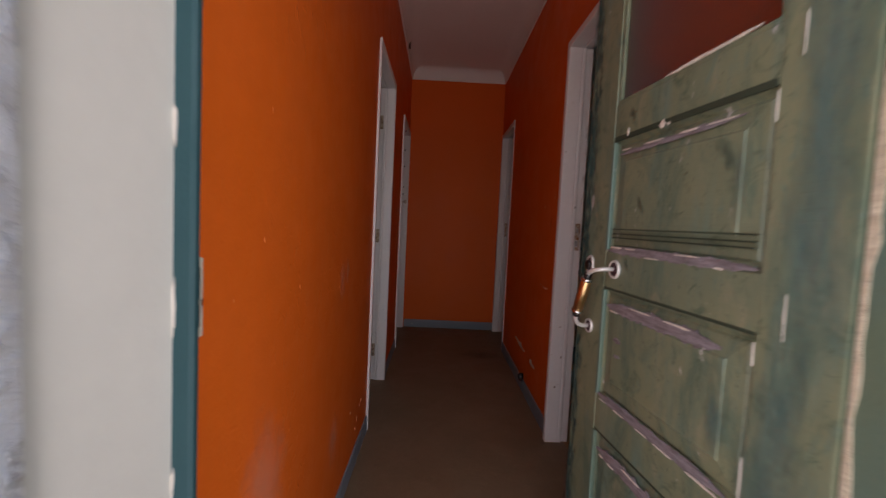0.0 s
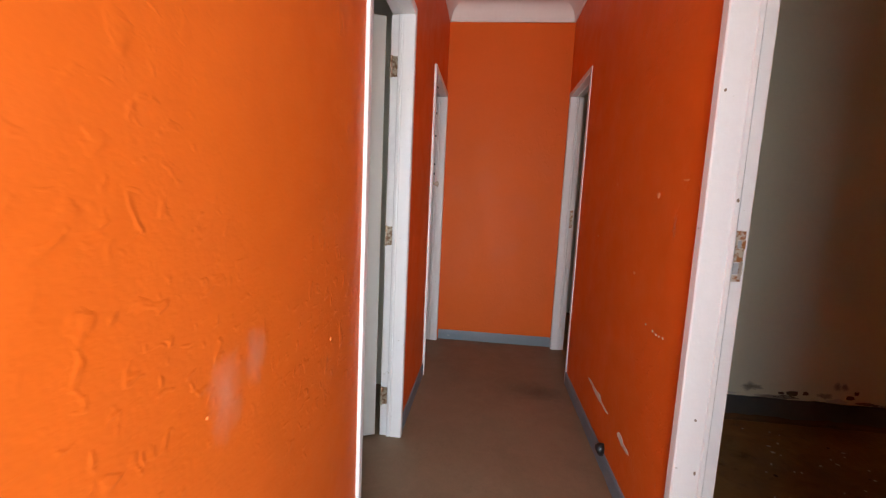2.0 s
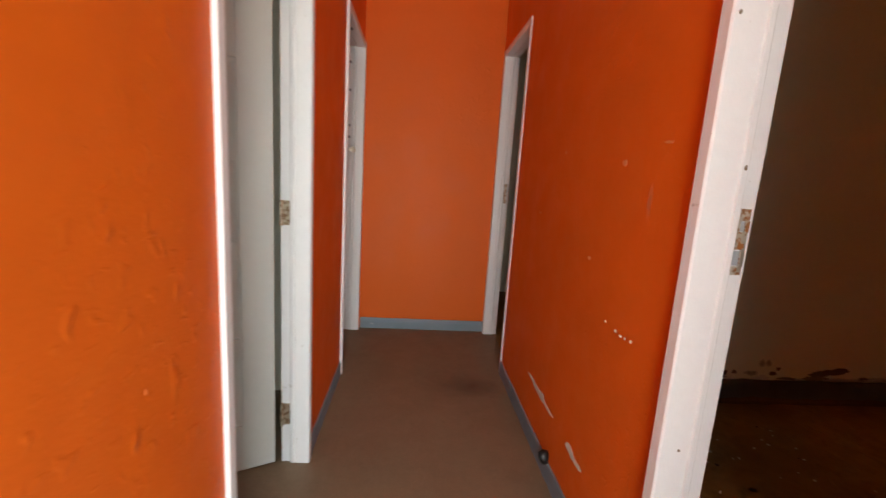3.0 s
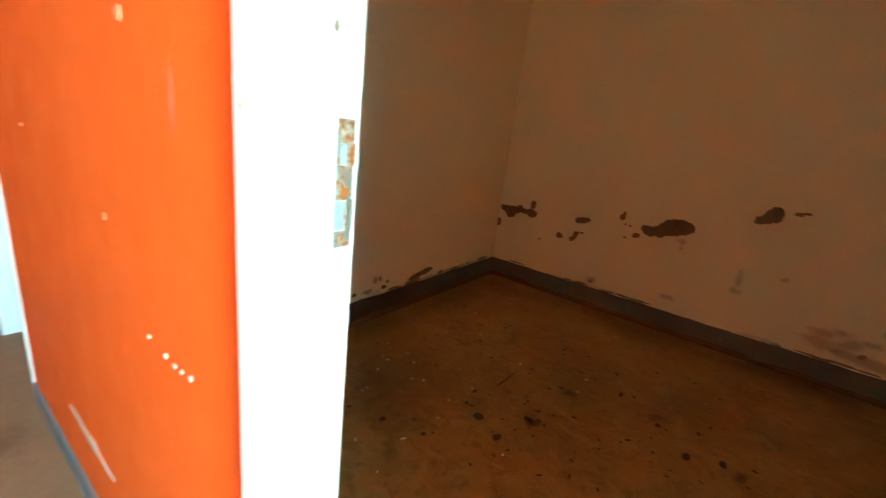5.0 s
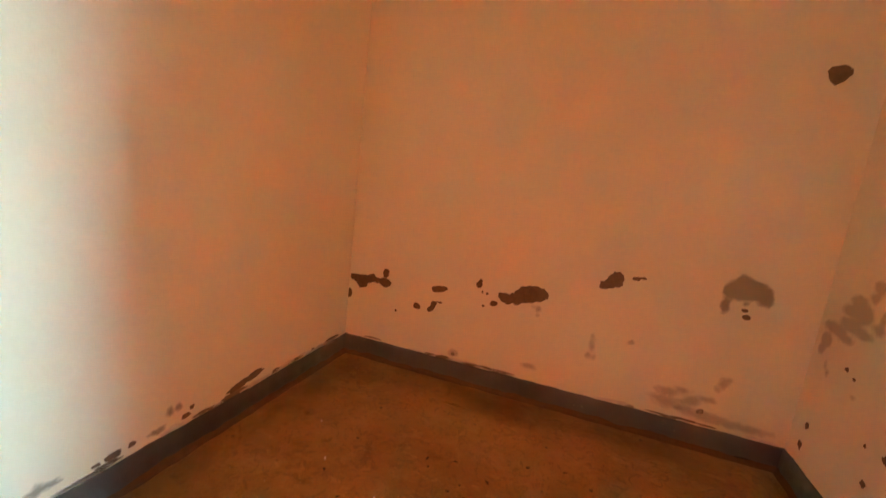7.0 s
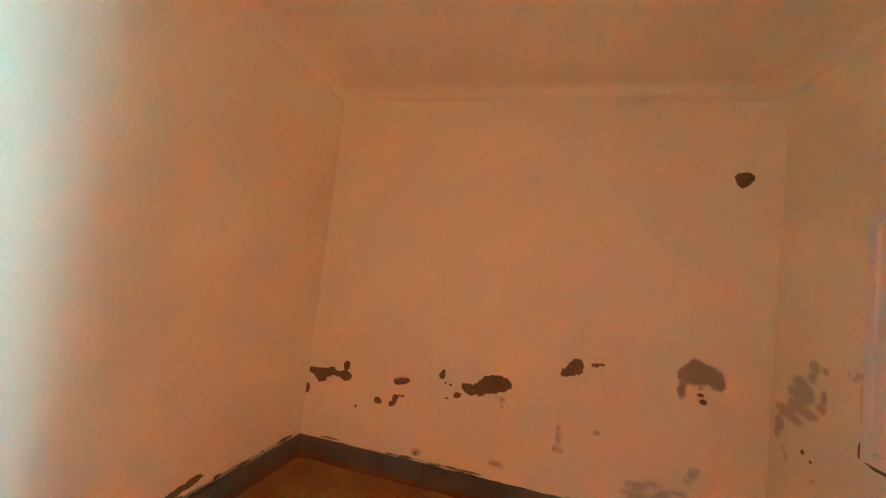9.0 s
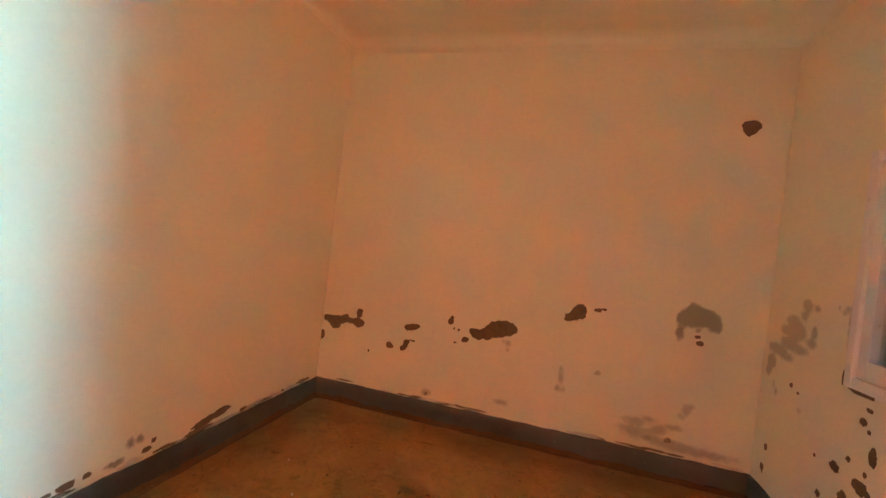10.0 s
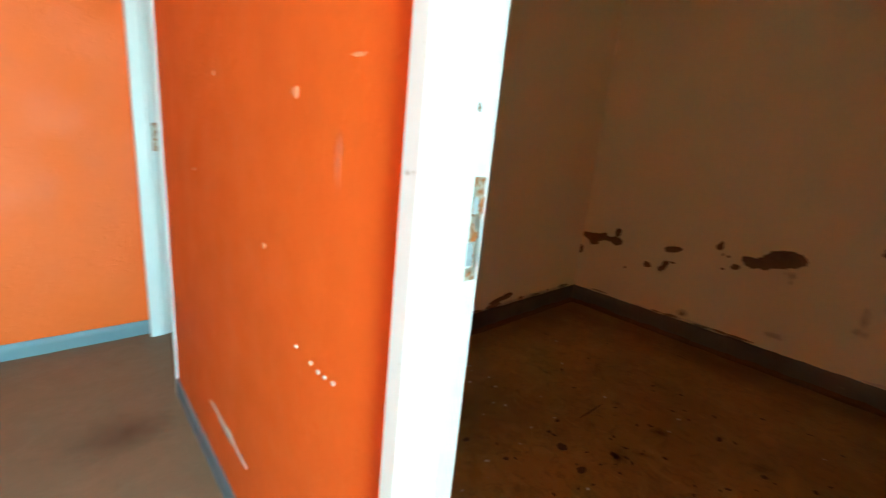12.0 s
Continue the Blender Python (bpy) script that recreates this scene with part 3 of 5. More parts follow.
HALL = "blue-grey painted low skirting of the hall"
skirting("baseboard_1", (XL, 0.47, 0), (XL, L1[0] - LIP, 0), (1, 0, 0), 0.082, 0.002, 0.007, 1, HALL)
skirting("baseboard_2", (XL, L1[1] + LIP, 0), (XL, L2[0] - LIP, 0), (1, 0, 0), 0.082, 0.002, 0.007, 2, HALL)
skirting("baseboard_3", (XL + 0.02, YEND, 0), (XR - 0.0, YEND, 0), (0, -1, 0), 0.082, 0.002, 0.007, 3, HALL)
skirting("baseboard_4", (XR, R1[1] + LIP, 0), (XR, R2[0] - LIP, 0), (-1, 0, 0), 0.082, 0.003, 0.007, 4, HALL)
skirting("baseboard_5", (XR, YI, 0), (XR, R1[0] - LIP, 0), (-1, 0, 0), 0.082, 0.003, 0.007, 5, HALL)
ROOM = "chipped blue-grey painted cement skirting of the room"
sk_n = skirting("baseboard_6", (XRR, YN, 0), (XE, YN, 0), (0, -1, 0), 0.137, 0.005, 0.014, 6, ROOM, SKIRTROOM)
sk_e = skirting("baseboard_7", (XE, YI, 0), (XE, YN, 0), (-1, 0, 0), 0.140, 0.005, 0.014, 7, ROOM, SKIRTROOM)
sk_s = skirting("baseboard_8", (XRR, YI, 0), (XE, YI, 0), (0, 1, 0), 0.143, 0.005, 0.014, 8, ROOM, SKIRTROOM)
skirting("baseboard_9", (XRR, R1[1] + LIP, 0), (XRR, YN, 0), (1, 0, 0), 0.137, 0.004, 0.014, 9, ROOM, SKIRTROOM)


# ---- inner door frames ----
SECTION = [(-0.024, LIP), (-0.024, 0.004), (-0.020, 0.0), (0.042, 0.0), (0.044, 0.004), (0.047, 0.004), (0.049, -0.001),
           (0.061, -0.001), (0.065, 0.003), (0.066, 0.011), (0.100, 0.011), (0.100, LIP)]


def door_frame(name, side, o, label, proud=0.024):
    def X(d):
        d = -proud if d < -0.022 else max(d, 0.004 - proud)
        return XR + d if side > 0 else XL - d
    y0, y1, top = o
    e = thing(name, label, "door frame", (X(0.03), (y0 + y1) / 2, 0), "structure")
    inv = Matrix.Translation(e.location).inverted()

    def add(pname, place, t0, t1):
        bm = bmesh.new()
        extrude_profile(bm, SECTION, place, t0, t1)
        bm.transform(inv)
        return part(pname, bm, WHITE, e)
    add("jamb", lambda d, s, t: (X(d), y1 + s, t), 0.001, top)
    add("jamb", lambda d, s, t: (X(d), y0 - s, t), 0.001, top)
    add("head", lambda d, s, t: (X(d), t, top + s), y0 - LIP, y1 + LIP)
    return e, inv


def hinge(parent, inv, x, y, z, lx, ly):
    """A butt hinge: two leaves and a knuckle."""
    bm = boxed(x - 0.002, x + 0.028 * lx, y - 0.004, y + 0.001, z - 0.045, z + 0.045, 0.0008, 1) if lx > 0 else boxed(x + 0.028 * lx, x + 0.002, y - 0.004, y + 0.001, z - 0.045, z + 0.045, 0.0008, 1)
    bm.transform(inv)
    h = part("hinge", bm, BRASSY, parent, "tarnished steel butt hinge")
    bm = bmesh.new()
    for a, b in ((-0.047, -0.018), (-0.015, 0.015), (0.018, 0.047)):
        tube(bm, ((x, y - 0.008, z + a), (x, y - 0.008, z + b)), 0.0065, 10)
    bm.transform(inv)
    part("knuckle", bm, BRASSY, h)
    return h


frame_r1, inv_r1 = door_frame("door_1", 1, R1, "white painted wooden door frame without its leaf")
# rusty strike plate let into the rebate
xs, ys = XR + 0.068, R1[1] + 0.0095
bm = bmesh.new()
for z0, z1 in ((1.135, 1.160), (1.075, 1.112), (1.022, 1.040)):
    box(bm, xs, xs + 0.024, ys - 0.0015, ys + 0.001, z0, z1)
box(bm, xs + 0.016, xs + 0.026, ys - 0.0015, ys + 0.001, 1.112, 1.135)
box(bm, xs, xs + 0.006, ys - 0.0015, ys + 0.001, 1.112, 1.135)
box(bm, xs + 0.016, xs + 0.026, ys - 0.0015, ys + 0.001, 1.040, 1.075)
bm.transform(inv_r1)
plate = part("strike_plate", bm, RUSTY, frame_r1, "rusty steel strike plate")
for z in (1.148, 1.031):
    bm = bmesh.new()
    tube(bm, ((xs + 0.012, ys - 0.004, z), (xs + 0.012, ys, z)), 0.004, 10)
    bm.transform(inv_r1)
    part("screw", bm, RUSTY, plate)
# flat grey fill paints the shade inside the plate's bolt holes
bm = bmesh.new()
box(bm, xs + 0.007, xs + 0.016, ys - 0.0004, ys + 0.002, 1.113, 1.134)
box(bm, xs + 0.002, xs + 0.016, ys - 0.0004, ys + 0.002, 1.042, 1.073)
bm.transform(inv_r1)
part("bolt_hole", bm, plain("grey_hole_shade", (0.40, 0.41, 0.42), 0.6), plate)
for k, (x, z, w, h) in enumerate(((XR + 0.055, 1.24, 0.006, 0.010), (XR + 0.035, 0.46, 0.005, 0.012), (XR + 0.02, 0.62, 0.006, 0.006), (XR + 0.012, 0.30, 0.008, 0.01), (XR - 0.01, 1.52, 0.006, 0.008))):
    ob = blotch("chip", frame_r1, (x - frame_r1.location.x, R1[1] - 0.0012 - frame_r1.location.y, z), (1, 0, 0), (0, 0, 1), w, h, 30 + k, BAREGREY, 0.0008)

frame_r2, inv_r2 = door_frame("door_2", 1, R2, "white painted narrow door frame standing open", 0.006)
bm = boxed(XR + 0.066, XR + 0.090, R2[1] + 0.008, R2[1] + 0.012, 1.02, 1.16, 0.0008, 1)
bm.transform(inv_r2)
part("strike_plate", bm, RUSTY, frame_r2, "rusty steel strike plate")
frame_l1, inv_l1 = door_frame("door_3", -1, L1, "white painted door frame with leaf ajar", 0.012)
frame_l2, inv_l2 = door_frame("door_4", -1, L2, "white painted narrow door frame", 0.014)
for z in (0.214, 1.02, 1.795):
    hinge(frame_l1, inv_l1, XL - 0.095, L1[1] + 0.008, z, 1, 1)
# cream knob and nail holes on the narrow frame's edge
bm = bmesh.new()
tube(bm, ((0.020, L2[0] - 0.015, 1.30), (0.032, L2[0] - 0.015, 1.30), (0.038, L2[0] - 0.015, 1.30), (0.050, L2[0] - 0.015, 1.30), (0.056, L2[0] - 0.015, 1.30)), [0.006, 0.007, 0.016, 0.017, 0.006], 14)
bm.transform(inv_l2)
part("knob", bm, IVORY, frame_l2, "small cream knob", True)
for z in (1.42, 1.60, 1.74, 1.36, 1.90):
    bm = boxed(0.019, 0.0262, L2[0] - 0.022, L2[0] - 0.012, z, z + 0.012, 0.001, 1)
    bm.transform(inv_l2)
    part("notch", bm, DARKHOLE, frame_l2)


def panel_leaf(name, width, height, panels, label, at):
    """A painted panel leaf: u along x from the hinge, thickness along y."""
    e = thing(name, label, "door", (0, 0, 0))
    th, st = 0.036, 0.115
    rails = []
    z = 0.0
    for a, b in panels:
        rails.append((z, a))
        z = b
    rails.append((z, height))
    part("stile", boxed(0, st, 0, th, 0, height, 0.002), GREYWHITE, e)
    part("stile", boxed(width - st, width, 0, th, 0, height, 0.002), GREYWHITE, e)
    for a, b in rails:
        part("rail", boxed(st, width - st, 0.001, th - 0.001, a, b, 0.002), GREYWHITE, e)
    for a, b in panels:
        bm = bmesh.new()
        outer = [bm.verts.new(p) for p in ((st, 0.013, a), (width - st, 0.013, a), (width - st, 0.013, b), (st, 0.013, b))]
        inner = [bm.verts.new(p) for p in ((st + 0.035, 0.006, a + 0.035), (width - st - 0.035, 0.006, a + 0.035), (width - st - 0.035, 0.006, b - 0.035), (st + 0.035, 0.006, b - 0.035))]
        back = [bm.verts.new((v.co.x, th - 0.010, v.co.z)) for v in outer]
        for k in range(4):
            bm.faces.new((outer[k], outer[(k + 1) % 4], inner[(k + 1) % 4], inner[k]))
            bm.faces.new((back[k], back[(k + 1) % 4], outer[(k + 1) % 4], outer[k]))
        bm.faces.new(inner)
        bm.faces.new(back)
        part("panel", bm, GREYWHITE, e)
    e.matrix_world = at
    return e


swing = math.degrees(math.atan2(0.057, 0.117))
panel_leaf("door_leaf", 0.68, 2.000, ((0.185, 0.476), (0.54, 0.84), (0.902, 1.19), (1.254, 1.524), (1.59, 1.87)),
           "grey-white panelled door leaf standing half open", pose(-0.733, 2.549, 0.008, 0, 0, swing))

# ---- entrance frame ----
ent = thing("door_5", "teal painted wooden entrance door frame", "door frame", (0.49, YD, 0), "structure")
inv_e = Matrix.Translation(ent.location).inverted()
LEFT_SEC = [(0.0, 0.004), (0.066, 0.004), (0.070, 0.008), (0.070, 0.016), (0.067, 0.020), (0.036, 0.020), (0.036, 0.055), (0.0, 0.055)]
for pname, place in (("jamb", lambda d, s, t: (d, YD - 0.004 + s, t)), ("jamb", lambda d, s, t: (XR - d, YD - 0.004 + s, t))):
    bm = bmesh.new()
    extrude_profile(bm, LEFT_SEC, place, 0.0, ENT_TOP)
    bm.transform(inv_e)
    part(pname, bm, TEAL, ent)
bm = bmesh.new()
extrude_profile(bm, LEFT_SEC, lambda d, s, t: (t, YD - 0.004 + s, ENT_TOP + 0.03 - d), 0.0, XR)
bm.transform(inv_e)
part("head", bm, TEAL, ent)
bm = boxed(XR - 0.073, XR, YD + 0.018, YD + 0.086, 0.0, ENT_TOP, 0.004)
bm.transform(inv_e)
part("hinge_post", bm, TURQ, ent, "faded turquoise hinge post")
bm = bmesh.new()
steps = 60
strip = []
for k in range(steps + 1):
    z = 0.01 + 2.04 * k / steps
    q = Vector((z * 14, 3.3, 0))
    e0 = YD + 0.072 + 0.010 * noise.noise(q) + 0.006 * noise.noise(q * 3)
    strip.append([bm.verts.new(p) for p in ((XR - 0.0728, e0, z), (XR - 0.0742, e0 + 0.001, z), (XR - 0.0742, YD + 0.0855, z), (XR - 0.0728, YD + 0.087, z))])
for a, b in zip(strip, strip[1:]):
    for k in range(3):
        bm.faces.new((a[k], b[k], b[k + 1], a[k + 1]))
bm.transform(inv_e)
part("bare_wood", bm, WOODRAW, ent, "bare pale wood beside the hinges")
bm = boxed(XL, XR, YD, YD + 0.055, -0.02, 0.008, 0.004)
bm.transform(inv_e)
part("threshold", bm, CEMENT, ent, "worn cement threshold")
# ivory rim lock keeper with two dark slots
bm = bmesh.new()
y0, y1 = YD + 0.046, YD + 0.081
box(bm, 0.002, 0.036, y0, y1, 0.968, 0.980)
box(bm, 0.002, 0.036, y0, y1, 1.008, 1.016)
box(bm, 0.002, 0.036, y0, y1, 1.058, 1.070)
box(bm, 0.002, 0.036, y1 - 0.004, y1, 0.980, 1.058)
box(bm, 0.002, 0.012, y0, y1, 0.980, 1.058)
bm.transform(inv_e)
keeper = part("lock_keeper", bm, IVORY, ent, "ivory painted lock keeper with dark slots")
bm = bmesh.new()
box(bm, 0.012, 0.0345, y0 + 0.001, y1 - 0.0045, 0.9805, 1.0075)
box(bm, 0.012, 0.0345, y0 + 0.001, y1 - 0.0045, 1.0165, 1.0575)
bm.transform(inv_e)
part("slot", bm, DARKHOLE, keeper)
for z0, z1, w in ((1.072, 1.125, 0.012), (0.905, 0.966, 0.010)):
    bm = boxed(0.030, 0.0375, YD + 0.034, YD + 0.050 + w, z0, z1, 0.001, 1)
    bm.transform(inv_e)
    part("bare_strip", bm, IVORY, ent, "bare cream wood beside the keeper")
for k, (z, h) in enumerate(((0.42, 0.05), (0.60, 0.03), (0.82, 0.05), (1.02, 0.09), (1.22, 0.06), (1.40, 0.05))):
    blotch("paint_edge", ent, (0.0495 - 0.49, 0.003 - 0.004, z), (1, 0, 0), (0, 0, 1), 0.0035, h * 0.6, 50 + k, CHIPWHITE, 0.001, 0.7)
# raw wood showing on the hinge jamb
for k, (z, h) in enumerate(((0.75, 0.16), (1.0, 0.20), (1.22, 0.14))):
    blotch("bare_wood", ent, (XR - 0.071 - 0.49, 0.011, z), (0, 1, 0), (0, 0, 1), 0.010, h, 60 + k, WOODRAW, 0.001)
    blotch("bare_wood", ent, (XR - 0.052 - 0.49, -0.001, z - 0.05), (1, 0, 0), (0, 0, 1), 0.014, h, 66 + k, WOODRAW, 0.001)

# ---- green entrance leaf, standing open ----
LEAF_W, LEAF_H, LEAF_T = 0.804, 2.035, 0.040
hx, hy = 0.899, 0.510
fx, fy = 0.810, 1.310
ux, uy = (hx - fx) / LEAF_W, (hy - fy) / LEAF_W
ln = math.hypot(ux, uy)
ux, uy = ux / ln, uy / ln
leaf_m = Matrix(((ux, -uy, 0, fx), (uy, ux, 0, fy), (0, 0, 1, 0.010), (0, 0, 0, 1)))
leaf = thing("entrance_door", "weathered green panelled entrance door with peeling paint, open", "door")
SF, SH = 0.150, 0.660
part("stile", boxed(0, SF, 0, LEAF_T, 0, LEAF_H, 0.004, 2), [GREEN], leaf)
part("stile", boxed(SH, LEAF_W, 0, LEAF_T, 0, LEAF_H, 0.004, 2), [GREEN], leaf)
RAILS = ((0.0, 0.165), (0.535, 0.635), (0.955, 1.060), (1.375, 1.475), (1.930, LEAF_H))
for a, b in RAILS:
    part("rail", boxed(SF - 0.0005, SH + 0.0005, 0.0015, LEAF_T - 0.0015, a, b, 0.004, 2), [GREEN], leaf)
for a, b in ((0.165, 0.535), (0.635, 0.955), (1.060, 1.375)):
    bm = bmesh.new()
    steps = ((0.0, 0.004), (0.010, 0.014), (0.016, 0.016), (0.022, 0.012), (0.060, 0.006), (0.064, 0.003))
    rings = []
    for s, w in steps:
        rings.append([bm.verts.new(p) for p in ((SF + s, w, a + s), (SH - s, w, a + s), (SH - s, w, b - s), (SF + s, w, b - s))])
    for r0, r1 in zip(rings, rings[1:]):
        for k in range(4):
            bm.faces.new((r0[k], r0[(k + 1) % 4], r1[(k + 1) % 4], r1[k]))
    bm.faces.new(rings[-1])
    back = [bm.verts.new((v.co.x, LEAF_T - 0.008, v.co.z)) for v in rings[0]]
    for k in range(4):
        bm.faces.new((back[k], back[(k + 1) % 4], rings[0][(k + 1) % 4], rings[0][k]))
    bm.faces.new(back)
    panel = part("panel", bm, GREEN, leaf)
    # torn paint along the mouldings, with white slivers at its edges
    BARE = "bare weathered wood under peeled paint"
    # raised dark green strips paint the shade of the panel's grooves
    if b > 1.3:
        part("groove", boxed(SF + 0.004, SH - 0.002, -0.0005, 0.006, b - 0.004, b + 0.010, 0.002), GROOVE, panel, "dark green strip painted as groove shade")
        for zz in (a + 0.040, a + 0.051, a + 0.064):
            part("groove", boxed(SF + 0.022, SH - 0.020, 0.0015, 0.009, zz, zz + 0.0028, 0.0008, 1), GROOVE, panel)
        strips = ((SF + 0.03, SH - 0.06, b - 0.038, 0.011, 0.010), (SF + 0.002, SH - 0.006, a + 0.006, 0.020, 0.0))
    else:
        part("groove", boxed(SF + 0.002, SH - 0.002, 0.0008, 0.006, b - 0.002, b + 0.005, 0.0015), GROOVE, panel)
        strips = ((SF + 0.022, SH - 0.07, b - 0.046, 0.030, 0.0), (SF + 0.002, SH - 0.03, a + 0.008, 0.024, 0.0))
    for k, (u0, u1, zz, hh, sl) in enumerate(strips):
        ragged_strip("peeled_paint", panel, u0, u1, zz, hh, 0.0015, a * 9 + k, WOODPALE, sl, BARE)
        rng = random.Random(int(a * 1000) + k)
        u = u0 + 0.02
        while u < u1 - 0.05:
            w = rng.uniform(0.02, 0.09)
            side = 1 if rng.random() < 0.45 else -1
            ragged_strip("paint_flake", panel, u, u + w, zz + side * hh * 0.42, rng.uniform(0.002, 0.0045), -0.0012, rng.uniform(0, 90), CHIPWHITE)
            u += w + rng.uniform(0.01, 0.07)
    for z0, z1 in ((a + 0.006, b - 0.004),):
        part("moulding", boxed(SF - 0.006, SF + 0.008, -0.0012, 0.010, z0, z1, 0.003), TURQ, panel, "turquoise painted moulding")
for k, (u, z, w, h) in enumerate(((0.222, 1.386, 0.007, 0.018), (0.366, 1.376, 0.018, 0.017), (0.388, 1.372, 0.007, 0.006), (0.24, 0.822, 0.034, 0.012), (0.245, 0.780, 0.030, 0.008), 
                   (0.658, 0.70, 0.0028, 0.07), (0.662, 1.34, 0.0028, 0.04), (0.70, 1.44, 0.0026, 0.06), (0.71, 1.00, 0.0024, 0.07), (0.66, 0.92, 0.0028, 0.04))):
    blotch("paint_flake", leaf, (u, -0.0005, z), (1, 0, 0), (0, 0, 1), w, h, 11.0 * k + 2, WOODPALE if k in (3, 4) else CHIPWHITE, 0.0014, 0.6, points=36)
ragged_strip("paint_flake", leaf, 0.36, 0.62, 1.487, 0.006, -0.0008, 4.4, CHIPWHITE, 0.004)
# older teal coat rubbed through along the free edge
for k, (z, h, w) in enumerate(((0.25, 0.75, 0.07), (0.62, 0.7, 0.06), (1.05, 0.7, 0.06), (1.35, 0.9, 0.085), (1.75, 0.7, 0.07))):
    blotch("old_paint", leaf, (0.006 + w * 0.2, -0.0001, z), (1, 0, 0), (0, 0, 1), w * 1.5, h, 180 + k, OLDTEAL, 0.0006 + 0.0001 * k, 0.15, points=40)
for k, (u, z, w, h) in enumerate(((0.72, 0.6, 0.16, 0.9), (0.74, 1.3, 0.14, 1.1), (0.60, 1.24, 0.07, 0.24), (0.59, 0.78, 0.08, 0.22))):
    blotch("old_paint", leaf, (u, -0.0001, z), (1, 0, 0), (0, 0, 1), w, h, 190 + k, WEAR, 0.0006 + 0.0001 * k, 0.15, points=40)
for k, (u, z, w, h) in enumerate(((0.26, 1.03, 0.03, 0.07), (0.46, 1.25, 0.022, 0.014), (0.395, 1.247, 0.006, 0.006), (0.30, 1.19, 0.035, 0.10), (0.56, 1.28, 0.05, 0.14), (0.24, 1.43, 0.04, 0.06))):
    blotch("smear", leaf, (u, -0.0001, z), (1, 0, 0), (0, 0, 1), w, h, 195 + k, SMEAR, 0.0006 + 0.0001 * k, 0.3, 0.6, points=40)
part("pane", boxed(SF - 0.004, SH + 0.004, 0.016, 0.020, 1.468, 1.937, 0), RAINGLASS, leaf, "dusty patterned glass pane").visible_shadow = False
for z0, z1, u0, u1 in ((1.475, 1.487, SF, SH), (1.918, 1.930, SF, SH), (1.487, 1.918, SF, SF + 0.012), (1.487, 1.918, SH - 0.012, SH)):
    part("bead", boxed(u0, u1, 0.004, 0.015, z0, z1, 0.002), GREEN, leaf)
# teal painted free edge and back lip
bm = boxed(-0.0025, 0.0, 0.002, LEAF_T - 0.001, 0.002, LEAF_H - 0.002, 0)
edge = part("edge_strip", bm, TEAL, leaf, "teal painted door edge")


def lathe(bm, u, z, profile, tall=1.0, sides=28):
    """A turned piece on the door's face: profile of (y, radius), the last radius may be 0."""
    rings = []
    for y, r in profile:
        if r > 0:
            rings.append([bm.verts.new((u + r * math.cos(2 * math.pi * k / sides), y, z + tall * r * math.sin(2 * math.pi * k / sides))) for k in range(sides)])
        else:
            rings.append([bm.verts.new((u, y, z))])
    for a, b in zip(rings, rings[1:]):
        for k in range(sides):
            n = (k + 1) % sides
            bm.faces.new((a[k], a[n], b[0]) if len(b) == 1 else (a[k], a[n], b[n], b[k]))


def rosette(u, z, r, owner, tall=1.0):
    bm = bmesh.new()
    lathe(bm, u, z, ((0.001, r), (-0.0035, r), (-0.0060, r * 0.95), (-0.0066, r * 0.88), (-0.0060, r * 0.80), (-0.0020, r * 0.74)), tall)
    rim = part("rosette", bm, NICKEL, owner, "worn pale rosette with dark middle", True)
    bm = bmesh.new()
    lathe(bm, u, z, ((-0.0015, r * 0.77), (-0.0040, r * 0.74), (-0.0058, r * 0.45), (-0.0062, 0.0)), tall)
    part("disc", bm, PLUM, rim if owner is leaf else owner, "dark plum disc", True)
    return rim


bm = bmesh.new()
G0, G1 = Vector((0.155, -0.052, 0.990)), Vector((0.098, -0.052, 0.868))
tube(bm, ((0.205, 0.0, 1.014), (0.205, -0.026, 1.014), (0.200, -0.042, 1.012), (0.186, -0.051, 1.008), (0.168, -0.053, 1.002), G0 + (G0 - G1) * 0.04, G0, G1, G1 + (G1 - G0) * 0.08,
          (0.086, -0.048, 0.846), (0.083, -0.040, 0.832), (0.083, -0.025, 0.826), (0.083, 0.0, 0.826)), 0.0062, 14)
handle = part("handle", bm, NICKEL, leaf, "bent pale nickel pull handle", True)
bm = bmesh.new()
tube(bm, (G0 + (G1 - G0) * 0.10, G0 + (G1 - G0) * 0.12, G0 + (G1 - G0) * 0.5, G0 + (G1 - G0) * 0.92, G0 + (G1 - G0) * 0.94), [0.010, 0.0145, 0.0150, 0.0145, 0.010], 20)
part("grip", bm, COPPER, handle, "amber copper grip", True)
for k0, k1 in ((0.06, 0.13), (0.90, 0.97)):
    bm = bmesh.new()
    tube(bm, (G0 + (G1 - G0) * k0, G0 + (G1 - G0) * (k0 + 0.01), G0 + (G1 - G0) * (k1 - 0.01), G0 + (G1 - G0) * k1), [0.012, 0.0165, 0.0165, 0.012], 20)
    part("collar", bm, CHROME, handle, "", True)
for k0, k1 in ((-0.03, 0.06), (0.97, 1.06)):
    bm = bmesh.new()
    tube(bm, (G0 + (G1 - G0) * k0, G0 + (G1 - G0) * k1), 0.0105, 16)
    part("ferrule", bm, BLACK, handle, "black ferrule", True)
rosette(0.205, 1.014, 0.026, handle)
rosette(0.083, 0.826, 0.022, handle)
lock = rosette(0.064, 1.012, 0.022, leaf, 1.4)
lock.name = "lock_cylinder"
bm = bmesh.new()
tube(bm, ((0.064, -0.004, 1.012), (0.064, -0.013, 1.012), (0.064, -0.014, 1.012)), [0.015, 0.014, 0.006], 20)
